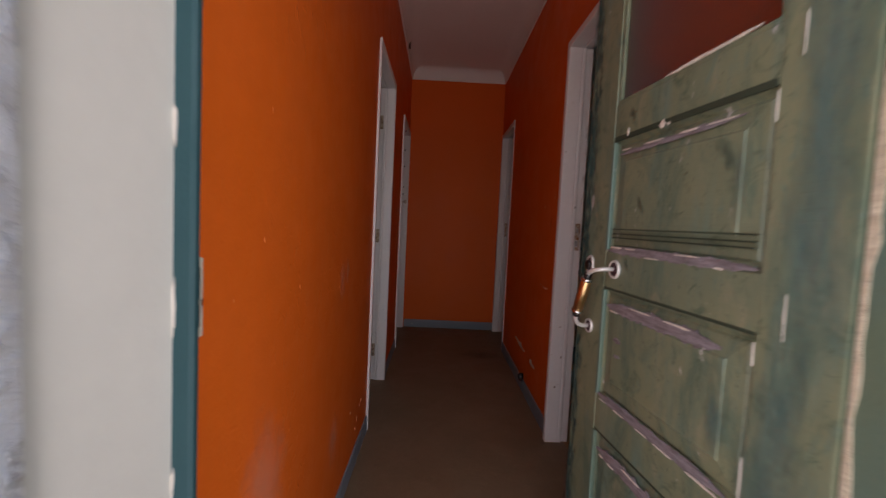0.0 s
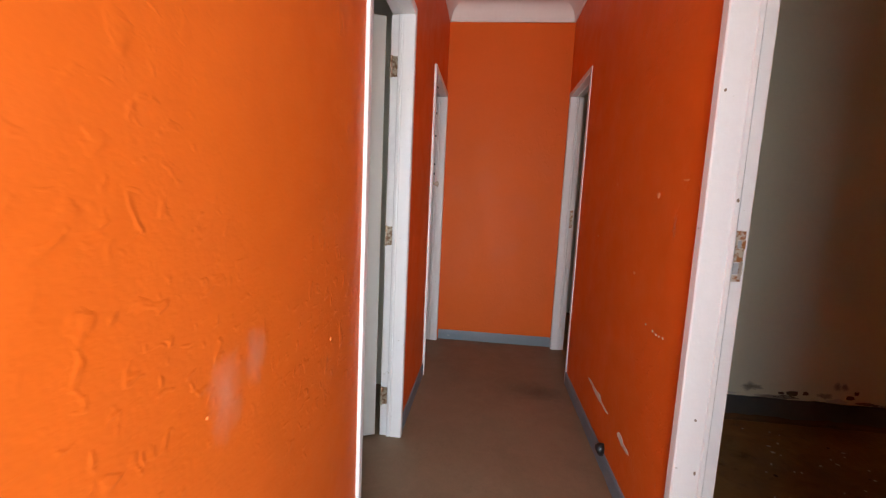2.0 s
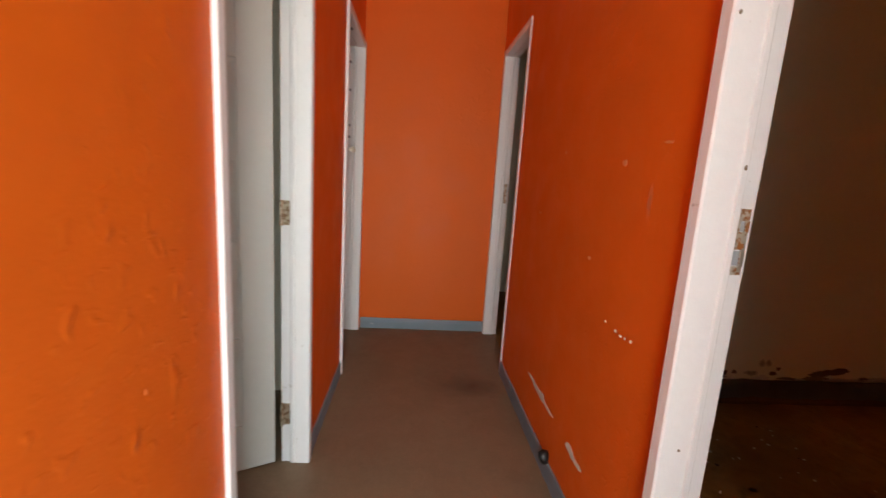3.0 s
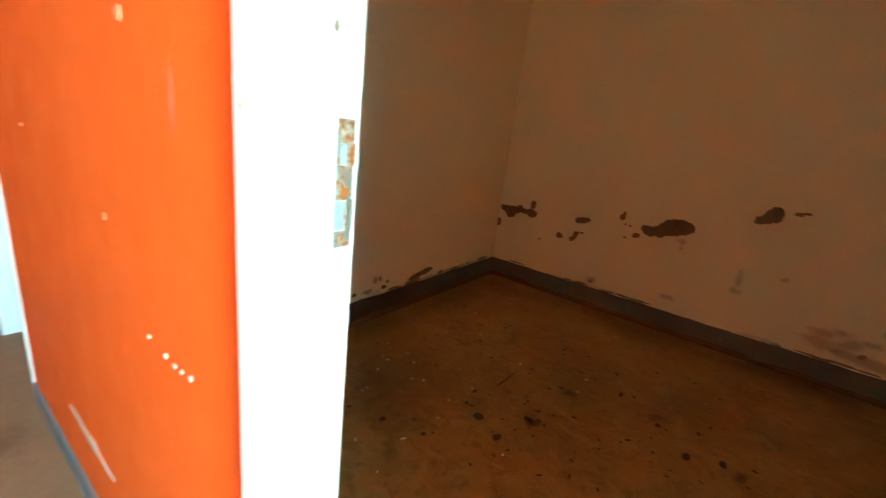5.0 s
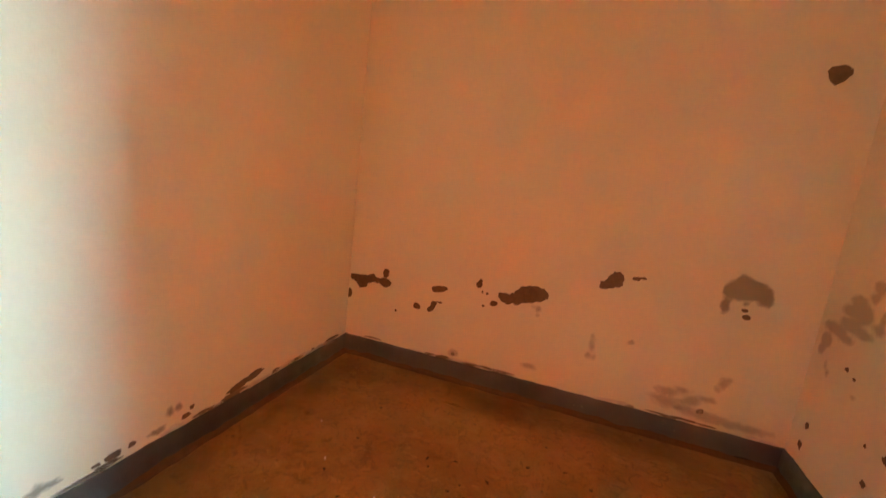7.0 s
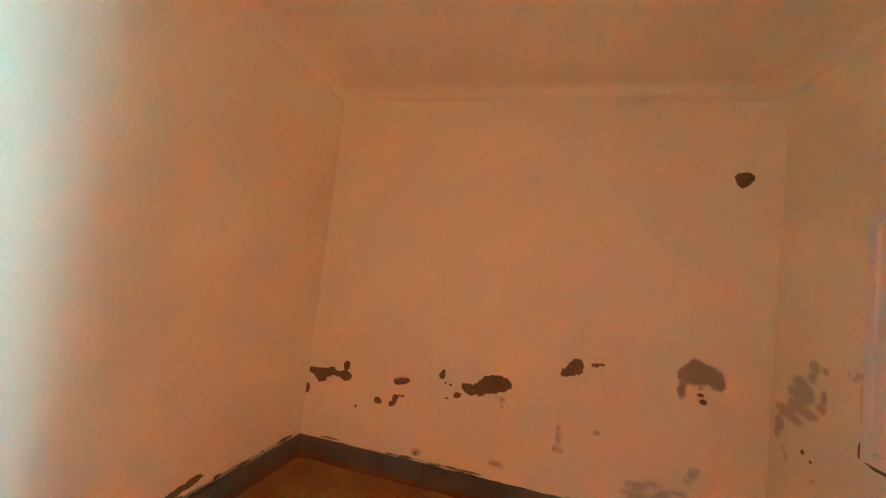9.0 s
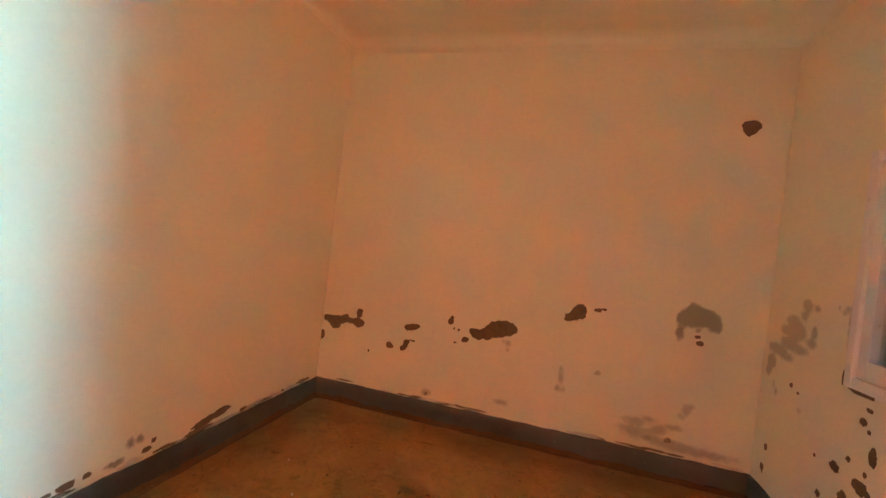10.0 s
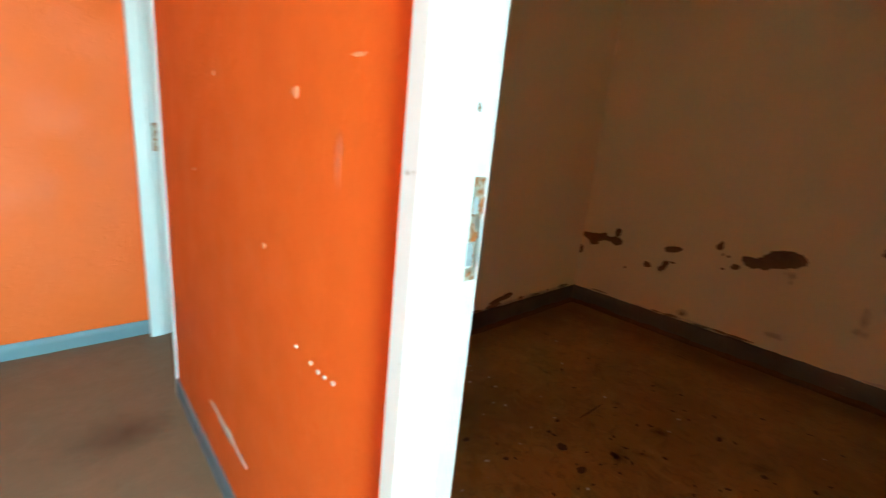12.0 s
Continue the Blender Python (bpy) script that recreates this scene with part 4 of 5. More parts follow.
part("barrel", bm, BLACK, lock, "dark lock barrel", True)
leaf.matrix_world = leaf_m

# ---- window of the room, shuttered outside ----
win = thing("window_1", "white painted casement window with closed brown shutter behind", "window", (2.59, YI, 0.85), "structure")
inv_w = Matrix.Translation(win.location).inverted()


def win_part(pname, dims, mat, label="", width=0.004):
    bm = boxed(*dims, width)
    bm.transform(inv_w)
    return part(pname, bm, mat, win, label)


WX0, WX1, WZ0, WZ1 = 2.035, 3.142, 0.850, 1.782
for x0, x1 in ((WX0, WX0 + 0.045), (WX1 - 0.045, WX1)):
    win_part("window_frame", (x0, x1, YI - 0.06, YI + 0.022, WZ0, WZ1), WHITE, width=0.008)
win_part("window_frame", (WX0 + 0.045, WX1 - 0.045, YI - 0.06, YI + 0.0215, WZ1 - 0.045, WZ1), WHITE, width=0.008)
win_part("window_frame", (WX0 + 0.045, WX1 - 0.045, YI - 0.06, YI + 0.0215, WZ0, WZ0 + 0.045), WHITE, width=0.008)
mid = (WX0 + WX1) / 2
for a, b in ((WX0 + 0.046, mid - 0.002), (mid + 0.002, WX1 - 0.046)):
    za, zb = WZ0 + 0.046, WZ1 - 0.046
    for x0, x1 in ((a, a + 0.052), (b - 0.052, b)):
        win_part("sash_stile", (x0, x1, YI - 0.045, YI + 0.008, za, zb), WHITE)
    win_part("sash_rail", (a + 0.052, b - 0.052, YI - 0.045, YI + 0.0075, za, za + 0.072), WHITE)
    win_part("sash_rail", (a + 0.052, b - 0.052, YI - 0.045, YI + 0.0075, zb - 0.045, zb), WHITE)
    for z in (1.30, 1.625):
        win_part("glazing_bar", (a + 0.052, b - 0.052, YI - 0.04, YI + 0.004, z - 0.011, z + 0.011), WHITE, width=0.003)
    cuts = (za + 0.072, 1.289, 1.311, 1.614, 1.636, zb - 0.045)
    for z0, z1 in zip(cuts[::2], cuts[1::2]):
        win_part("pane", (a + 0.050, b - 0.050, YI - 0.028, YI - 0.024, z0 - 0.002, z1 + 0.002), GLASS, "clear glass pane", 0)
for k in range(9):
    x = WIN[0] + (WIN[1] - WIN[0]) * k / 9
    win_part("shutter_board", (x + 0.001, x + (WIN[1] - WIN[0]) / 9 - 0.001, YI - 0.16, YI - 0.135, WIN[2], WIN[3]), SHUTTER, width=0.003)
win_part("shutter_backing", (WIN[0], WIN[1], YI - 0.20, YI - 0.162, WIN[2], WIN[3]), SHUTTER, width=0)

# ---- small things of the hall ----
bm = bmesh.new()
tube(bm, ((XR - 0.004, 2.78, 0.090), (XR - 0.020, 2.78, 0.092), (XR - 0.032, 2.78, 0.090), (XR - 0.036, 2.78, 0.088)), [0.030, 0.030, 0.022, 0.008], 18)
for v in bm.verts:
    v.co.y = 2.78 + (v.co.y - 2.78) * 0.8
outlet = new("cable_outlet", finish("cable_outlet", bm, BLACK, True))
tagged(outlet, "black round cable outlet on the orange wall above the skirting", "cable outlet")
blotch("chip", outlet, (XR - 0.002, 2.745, 0.055), (0, -1, 0), (0, 0, 1), 0.014, 0.03, 3.3, CHIPWHITE)

bm = boxed(XL - 0.002, XL + 0.030, 3.645, 3.700, 2.625, 2.665, 0.004)
junction = new("junction_box", finish("junction_box", bm, plain("brown_bakelite", (0.10, 0.045, 0.025), 0.45)))
tagged(junction, "small brown junction box high on the orange wall", "junction box")
bm = boxed(XL + 0.001, XL + 0.034, 3.655, 3.690, 2.664, 2.690, 0.004)
part("cover", bm, IVORY, junction, "cream box cover")

# ---- flakes and chips on the orange walls ----
Y_BACK = (0, -1, 0)
for k, (y, z, w, h) in enumerate(((3.06, 0.285, 0.14, 0.014), (2.945, 0.278, 0.18, 0.030), (2.83, 0.271, 0.10, 0.012), (2.585, 0.262, 0.09, 0.030), (2.52, 0.257, 0.07, 0.016),
                                   (2.455, 0.788, 0.009, 0.008), (2.39, 0.783, 0.010, 0.008), (2.36, 0.779, 0.012, 0.006), (2.335, 0.781, 0.008, 0.007), (2.305, 0.785, 0.010, 0.008))):
    blotch("paint_chip", wall_right, (XR - 0.0006, y, z), Y_BACK, (0, 0, 1), w, h, 5.5 + k, CHIPWHITE, 0.0012, 0.4)
for k, (y, z, w, h) in enumerate(((2.465, 1.257, 0.020, 0.018), (2.265, 1.30, 0.035, 0.006), (2.95, 1.31, 0.012, 0.010), (2.62, 0.95, 0.02, 0.012), (3.2, 1.05, 0.02, 0.01))):
    blotch("paint_chip", wall_right, (XR - 0.0006, y, z), Y_BACK, (0, 0, 1), w, h, 25.5 + k, CHIPPINK, 0.0012, 0.4)
# translucent pale orange patches that thin out towards the rim
for k, (y, z, w, h) in enumerate(((1.47, 0.91, 0.10, 0.20), (1.55, 0.93, 0.08, 0.13), (0.80, 0.55, 0.3, 0.4), (1.40, 0.35, 0.16, 0.25))):
    blotch("pale_patch", wall_left, (XL + 0.0006, y, z), (0, 1, 0), (0, 0, 1), w, h, 35.5 + k, PALEPATCH, 0.0008, 0.3)
for k, (y, z, w, h) in enumerate(((1.86, 0.20, 0.018, 0.020), (1.92, 0.235, 0.010, 0.012), (1.96, 0.245, 0.010, 0.012), (1.70, 0.30, 0.012, 0.010), (1.83, 0.165, 0.012, 0.014))):
    blotch("paint_chip", wall_left, (XL + 0.0006, y, z), (0, 1, 0), (0, 0, 1), w, h, 45.5 + k, CHIPPINK, 0.0012, 0.4)
rng = random.Random(31)
for k in range(8):
    y, z = rng.uniform(0.5, 1.9), rng.uniform(0.75, 1.75)
    blotch("paint_chip", wall_left, (XL + 0.0006, y, z), (0, 1, 0), (0, 0, 1), rng.uniform(0.003, 0.006), rng.uniform(0.004, 0.009), rng.uniform(0, 90), CHIPORANGE, 0.0008, 0.5, points=14)
blotch("pale_patch", wall_right, (XR - 0.0006, 2.31, 1.16), Y_BACK, (0, 0, 1), 0.035, 0.12, 3.9, PALEPATCH, 0.0008, 0.3)
blotch("grime", floor_hall, (0.78, 3.51, 0.0012), (1, 0, 0), (0, 1, 0), 0.36, 0.30, 3.1, stain_material("hall_grime", (0.10, 0.06, 0.035), 0.45, 0.1, 1.3), 0.0008, 0.25)

# ---- flaked paint and damp on the room's walls ----
def on_east(u, z, out):
    return (XE - out, u, z)


def on_front(u, z, out):
    return (u, YI + out, z)


patch("bare_plaster", wall_east, on_east, ((3.370, 0.585, 0.049, 0.027), (3.296, 0.581, 0.062, 0.031), (3.317, 0.538, 0.036, 0.023), (3.237, 0.611, 0.031, 0.019), (3.181, 0.592, 0.035, 0.015), (3.131, 0.589, 0.047, 0.031), (3.128, 0.660, 0.022, 0.035),), 3.1, BAREPLASTER)
patch("bare_plaster", wall_east, on_east, ((3.415, 0.457, 0.023, 0.035),), 6.2, BAREPLASTER, cell=0.003, uneven=0.6)
patch("bare_plaster", wall_east, on_east, ((2.720, 0.624, 0.036, 0.018), (2.751, 0.615, 0.020, 0.015), (2.693, 0.640, 0.024, 0.011),), 9.3, BAREPLASTER, cell=0.003, uneven=0.6)
patch("bare_plaster", wall_east, on_east, ((2.877, 0.471, 0.020, 0.022), (2.856, 0.468, 0.012, 0.011),), 12.4, BAREPLASTER, cell=0.003, uneven=0.6)
patch("bare_plaster", wall_east, on_east, ((2.773, 0.468, 0.020, 0.018), (2.752, 0.498, 0.016, 0.022), (2.743, 0.522, 0.016, 0.011),), 15.5, BAREPLASTER, cell=0.003, uneven=0.6)
patch("bare_plaster", wall_east, on_east, ((2.708, 0.532, 0.020, 0.007),), 18.6, BAREPLASTER, cell=0.003, uneven=0.6)
patch("bare_plaster", wall_east, on_east, ((3.026, 0.405, 0.008, 0.009),), 21.7, BAREPLASTER, cell=0.003, uneven=0.6)
patch("bare_plaster", wall_east, on_east, ((2.447, 0.712, 0.019, 0.022), (2.439, 0.739, 0.008, 0.014),), 24.8, BAREPLASTER, cell=0.003, uneven=0.6)
patch("bare_plaster", wall_east, on_east, ((2.419, 0.665, 0.009, 0.013),), 27.9, BAREPLASTER, cell=0.003, uneven=0.6)
patch("bare_plaster", wall_east, on_east, ((2.387, 0.660, 0.008, 0.007),), 31.0, BAREPLASTER, cell=0.003, uneven=0.6)
patch("bare_plaster", wall_east, on_east, ((2.400, 0.573, 0.011, 0.007),), 34.1, BAREPLASTER, cell=0.003, uneven=0.6)
patch("bare_plaster", wall_east, on_east, ((2.331, 0.608, 0.022, 0.014), (2.342, 0.598, 0.015, 0.011),), 37.2, BAREPLASTER, cell=0.003, uneven=0.6)
patch("bare_plaster", wall_east, on_east, ((2.089, 0.722, 0.092, 0.049), (2.151, 0.690, 0.071, 0.042), (2.210, 0.662, 0.058, 0.032), (2.256, 0.643, 0.037, 0.021), (2.282, 0.671, 0.026, 0.018),), 40.3, BAREPLASTER)
patch("bare_plaster", wall_east, on_east, ((1.639, 0.895, 0.045, 0.037), (1.625, 0.918, 0.032, 0.034), (1.676, 0.862, 0.039, 0.020), (1.701, 0.844, 0.016, 0.010),), 43.4, BAREPLASTER)
patch("bare_plaster", wall_east, on_east, ((1.524, 0.928, 0.019, 0.008), (1.496, 0.939, 0.019, 0.005),), 46.5, BAREPLASTER, cell=0.003, uneven=0.6)
patch("faint_stain", wall_east, on_east, ((2.568, 0.197, 0.046, 0.032),), 49.6, FAINT, soft=0.03, uneven=0.7)
patch("bare_plaster", wall_east, on_east, ((2.567, 0.190, 0.012, 0.011),), 52.7, BAREPLASTER, cell=0.003, uneven=0.6)
patch("damp_patch", wall_east, on_east, ((1.054, 0.956, 0.040, 0.057), (0.999, 0.997, 0.057, 0.063), (0.941, 0.975, 0.056, 0.056), (0.891, 0.951, 0.041, 0.062), (0.995, 0.934, 0.070, 0.031), (1.063, 0.868, 0.029, 0.054), (0.867, 0.924, 0.022, 0.043), (0.972, 0.896, 0.017, 0.019),), 55.8, DAMP, soft=0.022, uneven=0.6)
patch("bare_plaster", wall_east, on_east, ((0.967, 0.859, 0.017, 0.009),), 58.9, BAREPLASTER, cell=0.003, uneven=0.6)
patch("bare_plaster", wall_east, on_east, ((0.953, 0.824, 0.020, 0.016),), 62.0, BAREPLASTER, cell=0.003, uneven=0.6)
patch("faint_stain", wall_east, on_east, ((1.242, 0.303, 0.088, 0.028), (1.170, 0.329, 0.058, 0.025), (1.108, 0.281, 0.051, 0.037), (1.141, 0.264, 0.040, 0.021), (1.037, 0.307, 0.056, 0.024),), 65.1, FAINT, soft=0.03, uneven=0.7)
patch("faint_stain", wall_east, on_east, ((0.980, 0.425, 0.033, 0.036), (1.000, 0.384, 0.022, 0.024), (0.962, 0.448, 0.033, 0.021),), 68.2, FAINT, soft=0.03, uneven=0.7)
patch("bare_plaster", wall_east, on_east, ((1.060, 0.227, 0.020, 0.015),), 71.3, BAREPLASTER, cell=0.003, uneven=0.6)
patch("faint_stain", wall_east, on_east, ((1.705, 0.530, 0.013, 0.020), (1.696, 0.474, 0.023, 0.053), (1.676, 0.401, 0.016, 0.020), (1.709, 0.404, 0.026, 0.026),), 74.4, FAINT, soft=0.03, uneven=0.7)
patch("faint_stain", wall_east, on_east, ((2.050, 0.630, 0.025, 0.024), (2.046, 0.588, 0.014, 0.014), (2.080, 0.639, 0.021, 0.010),), 77.5, FAINT, soft=0.03, uneven=0.7)
patch("bare_plaster", wall_east, on_east, ((0.826, 2.100, 0.048, 0.030), (0.830, 2.082, 0.036, 0.034), (0.836, 2.062, 0.012, 0.022)), 17.3, BAREPLASTER, uneven=0.5)
patch("damp_patch", wall_east, on_east, ((1.02, 0.205, 0.15, 0.035), (0.86, 0.195, 0.20, 0.030), (1.13, 0.22, 0.06, 0.03)), 19.3, FAINT, soft=0.03, uneven=0.7)
for k, (y, z, w, h) in enumerate(((1.485, 0.545, 0.05, 0.04), (2.05, 0.24, 0.12, 0.05), (1.25, 0.24, 0.20, 0.10))):
    blotch("faint_stain", wall_east, (XE - 0.0006, y, z), Y_BACK, (0, 0, 1), w, h, 91.3 + 2.1 * k, FAINT, 0.0009, 0.30)
X_BACK = (-1, 0, 0)
patch("damp_patch", wall_front, on_front, ((3.482, 1.133, 0.052, 0.036), (3.404, 1.127, 0.032, 0.020), (3.500, 1.086, 0.053, 0.031), (3.591, 1.043, 0.076, 0.037), (3.637, 0.992, 0.069, 0.038), (3.538, 0.999, 0.081, 0.052), (3.604, 0.931, 0.104, 0.042), (3.704, 0.879, 0.113, 0.039), (3.753, 0.809, 0.055, 0.045), (3.775, 0.753, 0.034, 0.034), (3.621, 0.858, 0.077, 0.027), (3.505, 0.915, 0.094, 0.030), (3.421, 0.961, 0.056, 0.024), (3.405, 1.014, 0.032, 0.039),), 203.1, DAMPSOFT, soft=0.026, uneven=0.5)
patch("faint_stain", wall_front, on_front, ((3.678, 0.661, 0.021, 0.024), (3.704, 0.695, 0.016, 0.027),), 206.2, FAINT, soft=0.03, uneven=0.7)
patch("bare_plaster", wall_front, on_front, ((3.543, 0.735, 0.014, 0.010),), 209.3, BAREPLASTER, cell=0.003, uneven=0.6)
patch("bare_plaster", wall_front, on_front, ((3.480, 0.713, 0.009, 0.005),), 212.4, BAREPLASTER, cell=0.003, uneven=0.6)
patch("faint_stain", wall_front, on_front, ((3.454, 0.637, 0.017, 0.014), (3.486, 0.640, 0.022, 0.005),), 215.5, FAINT, soft=0.03, uneven=0.7)
patch("damp_patch", wall_front, on_front, ((3.220, 1.133, 0.020, 0.013), (3.194, 1.149, 0.026, 0.013), (3.252, 1.151, 0.014, 0.014), (3.180, 1.096, 0.013, 0.048), (3.175, 1.020, 0.009, 0.043),), 218.6, DAMPSOFT, soft=0.026, uneven=0.5)
patch("bare_plaster", wall_front, on_front, ((3.156, 1.151, 0.012, 0.015),), 221.7, BAREPLASTER, cell=0.003, uneven=0.6)
patch("bare_plaster", wall_front, on_front, ((3.156, 0.988, 0.012, 0.013),), 224.8, BAREPLASTER, cell=0.003, uneven=0.6)
patch("bare_plaster", wall_front, on_front, ((3.158, 0.962, 0.009, 0.011),), 227.9, BAREPLASTER, cell=0.003, uneven=0.6)
patch("bare_plaster", wall_front, on_front, ((3.177, 0.872, 0.008, 0.029),), 231.0, BAREPLASTER, cell=0.003, uneven=0.6)
patch("bare_plaster", wall_front, on_front, ((3.013, 0.794, 0.018, 0.009),), 234.1, BAREPLASTER, cell=0.003, uneven=0.6)
patch("bare_plaster", wall_front, on_front, ((3.037, 0.743, 0.018, 0.015),), 237.2, BAREPLASTER, cell=0.003, uneven=0.6)
patch("bare_plaster", wall_front, on_front, ((3.003, 0.717, 0.010, 0.009),), 240.3, BAREPLASTER, cell=0.003, uneven=0.6)
patch("damp_patch", wall_front, on_front, ((3.03, 2.15, 0.030, 0.07), (3.06, 2.06, 0.09, 0.018), (3.03, 2.10, 0.016, 0.05), (3.00, 1.98, 0.06, 0.07)), 271.3, FAINT, soft=0.02)
S_DARK = ((3.726, 0.243, 0.036, 0.044), (2.971, 0.635, 0.042, 0.064), (3.167, 0.513, 0.06, 0.034), (3.093, 0.578, 0.025, 0.02), (3.014, 0.505, 0.083, 0.046), (3.711, 0.356, 0.028, 0.034), (3.06, 0.842, 0.16, 0.018), (3.1, 0.42, 0.06, 0.05), (3.25, 0.36, 0.03, 0.03), (3.3, 0.5, 0.015, 0.015), (3, 0.56, 0.02, 0.02))
for k, (x, z, w, h) in enumerate(S_DARK):
    blotch("bare_plaster", wall_front, (x, YI + 0.0006, z), X_BACK, (0, 0, 1), w, h, 131.3 + 2.1 * k, BAREPLASTER, 0.0012, 0.42)
X_FWD = (1, 0, 0)
for k, (x, z, w, h) in enumerate(((2.820, 0.182, 0.16, 0.036), (2.930, 0.196, 0.14, 0.040), (2.550, 0.205, 0.024, 0.022), (2.520, 0.175, 0.045, 0.022), (2.210, 0.176, 0.060, 0.030), (2.282, 0.180, 0.030, 0.022), (2.150, 0.172, 0.034, 0.016), (3.45, 0.155, 0.03, 0.012))):
    blotch("bare_plaster", wall_north, (x, YN - 0.0006, z), X_FWD, (0, 0, 1), w, h, 151.3 + 2.1 * k, BAREPLASTER, 0.0012, 0.40, 0.12 if w > 0.1 else 0)
for k, (x, z, w, h) in enumerate(((2.443, 0.233, 0.05, 0.06), (2.484, 0.241, 0.04, 0.05), (1.977, 0.200, 0.12, 0.06), (2.38, 0.175, 0.10, 0.04), (1.75, 0.18, 0.14, 0.04))):
    blotch("faint_stain", wall_north, (x, YN - 0.0006, z), X_FWD, (0, 0, 1), w, h, 171.3 + 2.1 * k, DAMP, 0.0010, 0.40)
# pale scabs where the paint has lifted along the skirtings
rng = random.Random(5)
for k in range(34):
    x = rng.uniform(1.3, 3.7)
    blotch("lifted_paint", wall_north, (x, YN - 0.001, 0.143 + rng.uniform(0, 0.012)), X_FWD, (0, 0, 1), rng.uniform(0.05, 0.20), rng.uniform(0.012, 0.026), rng.uniform(0, 90), CHIPWHITE if k % 3 else BAREGREY, 0.003, 0.4)
for k in range(26):
    y = rng.uniform(0.7, 3.3)
    blotch("lifted_paint", wall_east, (XE - 0.001, y, 0.146 + rng.uniform(0, 0.010)), Y_BACK, (0, 0, 1), rng.uniform(0.04, 0.16), rng.uniform(0.008, 0.018), rng.uniform(0, 90), CHIPWHITE if k % 2 else BAREGREY, 0.003, 0.4)
# near-black blotches paint the shade of gaps along the skirtings' foot
for k, (y, w) in enumerate(((1.66, 0.32), (0.80, 0.10))):
    blotch("gap_shade", sk_e, (XE - 0.0165, y, 0.018), Y_BACK, (0, 0, 1), w, 0.026, 7.7 + k, DARKHOLE, 0.001, 0.3)
for k, (x, w) in enumerate(((1.85, 0.30), (2.50, 0.24))):
    blotch("gap_shade", sk_n, (x, YN - 0.0165, 0.010), X_FWD, (0, 0, 1), w, 0.020, 9.7 + k, DARKHOLE, 0.001, 0.3)

# ---- drips, dirt and litter on the room's floor ----
for k, (x, y, w, h) in enumerate(((2.138, 2.437, 0.050, 0.046), (2.279, 2.272, 0.03, 0.05), (2.085, 2.317, 0.04, 0.035), (1.886, 2.538, 0.022, 0.022), (1.832, 2.711, 0.03, 0.024), (1.787, 2.863, 0.02, 0.02), (2.554, 1.696, 0.05, 0.034),
                                  (2.618, 1.571, 0.05, 0.03), (2.762, 1.673, 0.03, 0.02), (2.683, 1.828, 0.03, 0.03), (2.800, 2.020, 0.04, 0.022), (2.274, 2.548, 0.03, 0.02), (2.175, 2.527, 0.02, 0.022))):
    blotch("drip", floor_room, (x, y, 0.0008), (1, 0, 0), (0, 1, 0), w * 0.95, h * 0.85, 191.3 + 2.1 * k, TWIG, 0.0008, 0.35)
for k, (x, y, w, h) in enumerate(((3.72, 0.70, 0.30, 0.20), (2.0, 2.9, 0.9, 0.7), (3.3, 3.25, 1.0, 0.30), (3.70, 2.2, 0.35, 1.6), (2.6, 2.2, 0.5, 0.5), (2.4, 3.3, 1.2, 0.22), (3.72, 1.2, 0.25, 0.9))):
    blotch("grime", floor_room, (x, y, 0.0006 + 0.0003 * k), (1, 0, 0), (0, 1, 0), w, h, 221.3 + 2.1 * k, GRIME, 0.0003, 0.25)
rng = random.Random(21)
for k in range(70):
    x, y = rng.gauss(2.25, 0.45), rng.gauss(2.1, 0.42)
    if 1.3 < x < 3.7 and 0.8 < y < 3.3:
        blotch("drip", floor_room, (x, y, 0.0008), (1, 0, 0), (0, 1, 0), rng.uniform(0.008, 0.026), rng.uniform(0.006, 0.014), rng.uniform(0, 99), TWIG, 0.0008, 0.45, rng.uniform(0, 3), 14)
rng = random.Random(57)
for k in range(40):
    x, y = rng.uniform(1.4, 3.6), rng.uniform(1.0, 3.25)
    blotch("grime", floor_room, (x, y, 0.0030 + 0.00004 * k), (1, 0, 0), (0, 1, 0), rng.uniform(0.04, 0.16), rng.uniform(0.03, 0.09), rng.uniform(0, 99), DARKGRIME, 0.0003, 0.45, rng.uniform(0, 3), 16)


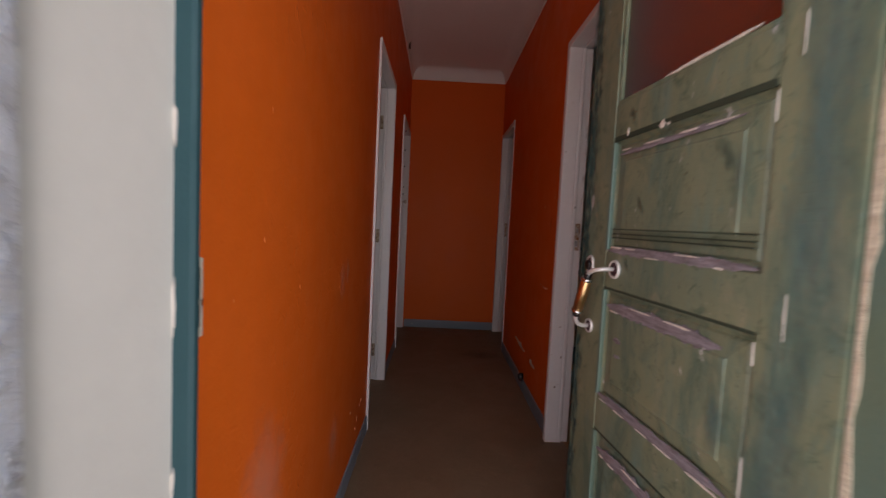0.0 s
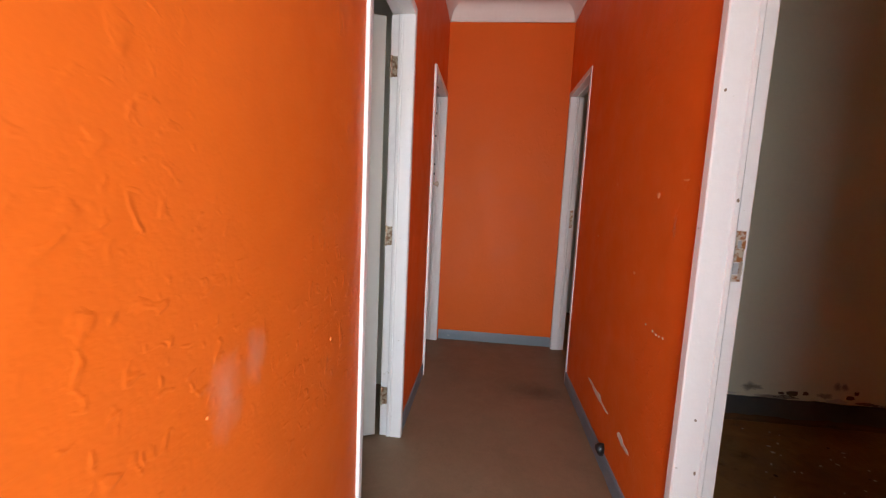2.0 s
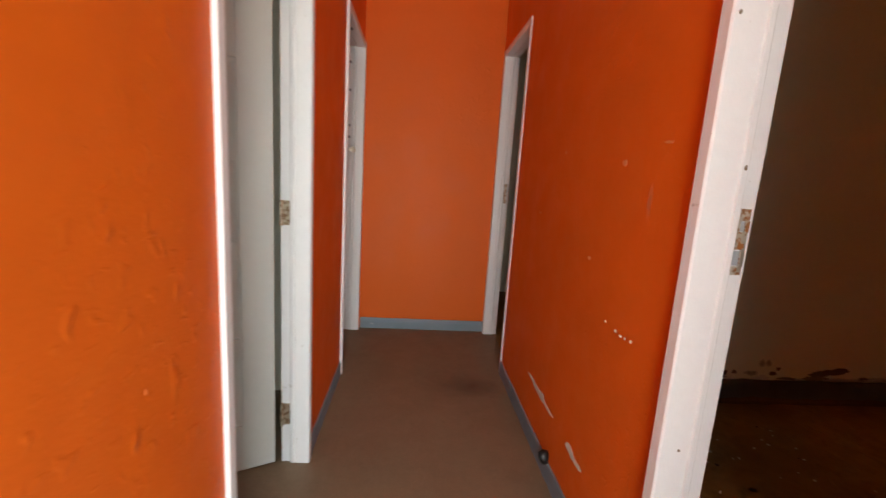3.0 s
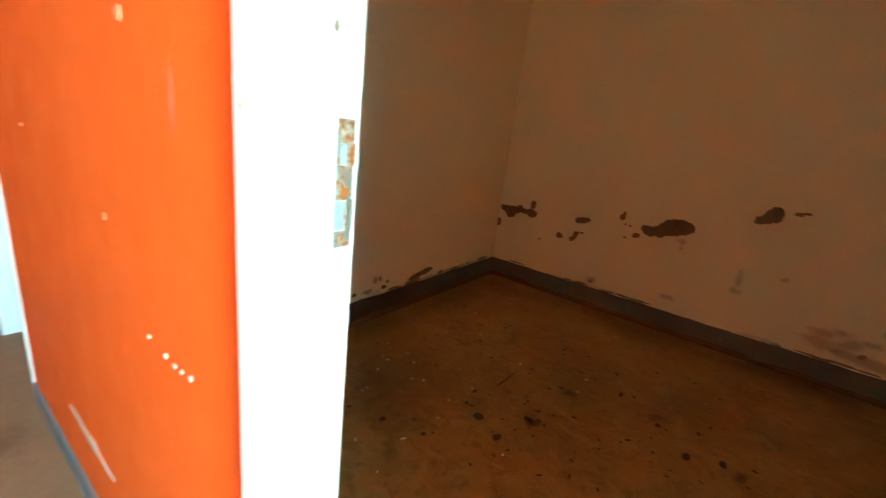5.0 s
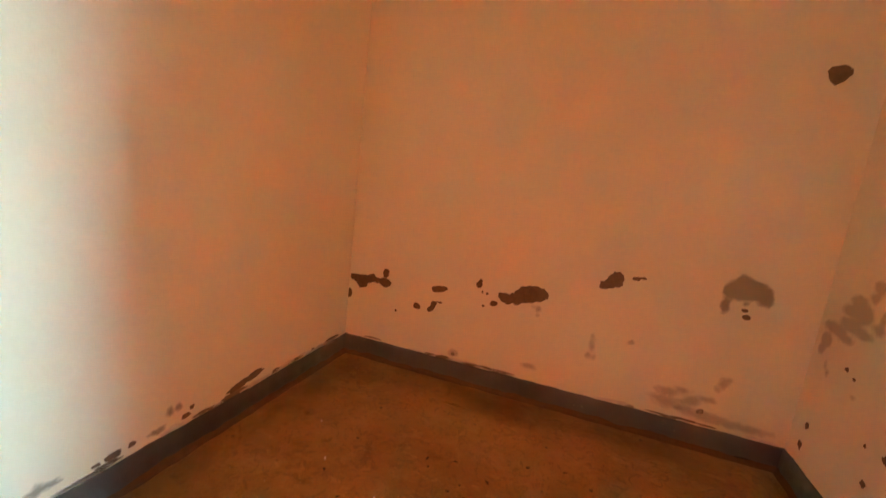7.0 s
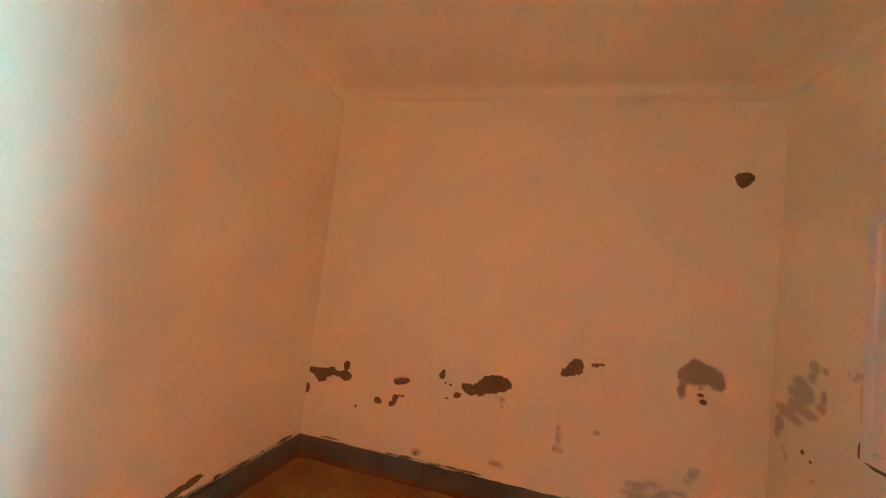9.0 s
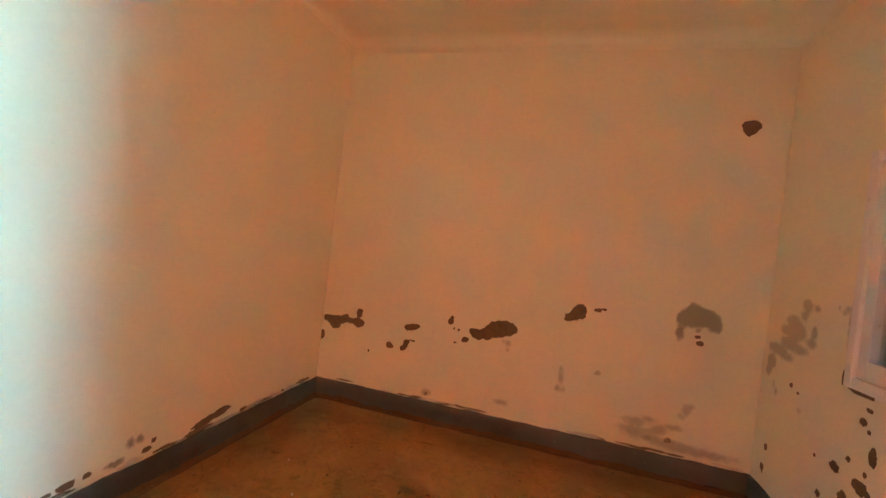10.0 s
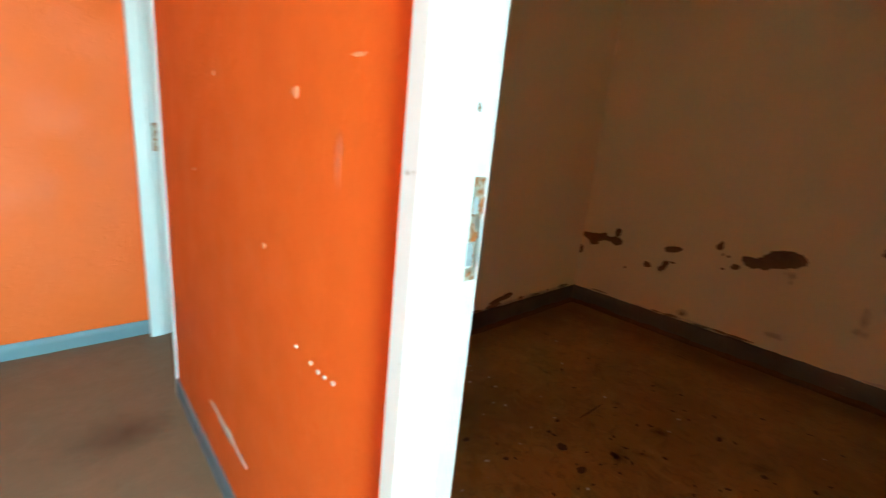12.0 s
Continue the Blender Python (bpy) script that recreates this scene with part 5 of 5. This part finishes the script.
def dirt_fillet(parent, a, b, out, seed):
    """Old dirt and floor paint packed into the angle at the foot of a skirting."""
    a, b, out = Vector(a), Vector(b), Vector(out)
    n = 70
    bm = bmesh.new()
    rows = []
    for k in range(n + 1):
        p = a.lerp(b, k / n)
        q = Vector((p.x * 5 + seed, p.y * 5, 0))
        h = 0.032 + 0.014 * noise.noise(q) + 0.008 * noise.noise(q * 4)
        w = 0.014 + 0.008 * noise.noise(q * 2 + Vector((0, 0, 9)))
        rows.append([bm.verts.new(v) for v in (p + out * 0.0135 + Vector((0, 0, h)), p + out * 0.0175 + Vector((0, 0, h * 0.85)), p + out * (0.0165 + w * 0.6) + Vector((0, 0, h * 0.3)), p + out * (0.017 + w * 1.4) + Vector((0, 0, -0.001)))])
    for u, v in zip(rows, rows[1:]):
        for k in range(3):
            bm.faces.new((u[k], v[k], v[k + 1], u[k + 1]))
    bmesh.ops.recalc_face_normals(bm, faces=bm.faces)
    part("packed_dirt", bm, PACKED, parent, "brown dirt packed along the foot")


dirt_fillet(sk_n, (XRR + 0.02, YN, 0), (XE - 0.02, YN, 0), (0, -1, 0), 1.3)
dirt_fillet(sk_e, (XE, YI + 0.02, 0), (XE, YN - 0.02, 0), (-1, 0, 0), 4.1)
dirt_fillet(sk_s, (XRR + 0.02, YI, 0), (XE - 0.02, YI, 0), (0, 1, 0), 7.7)
rng = random.Random(11)
for k in range(46):
    x, y = (rng.gauss(1.85, 0.28), rng.gauss(2.85, 0.28)) if k < 34 else (rng.uniform(1.4, 3.4), rng.uniform(1.2, 3.2))
    if x > 1.2 and y < 3.38:
        blotch("flake", floor_room, (x, y, 0.001), (1, 0, 0), (0, 1, 0), rng.uniform(0.006, 0.020), rng.uniform(0.005, 0.012), rng.uniform(0, 99), CHIPWHITE, 0.0015, 0.4, rng.uniform(0, 3), 10)

bm = bmesh.new()
tube(bm, ((2.385, 2.495, 0.003), (2.47, 2.489, 0.004), (2.53, 2.488, 0.004), (2.585, 2.486, 0.003)), [0.002, 0.0035, 0.003, 0.0015], 8)
twig = new("splinter", finish("splinter", bm, TWIG, True))
tagged(twig, "thin dark wooden splinter lying on the room floor", "splinter")
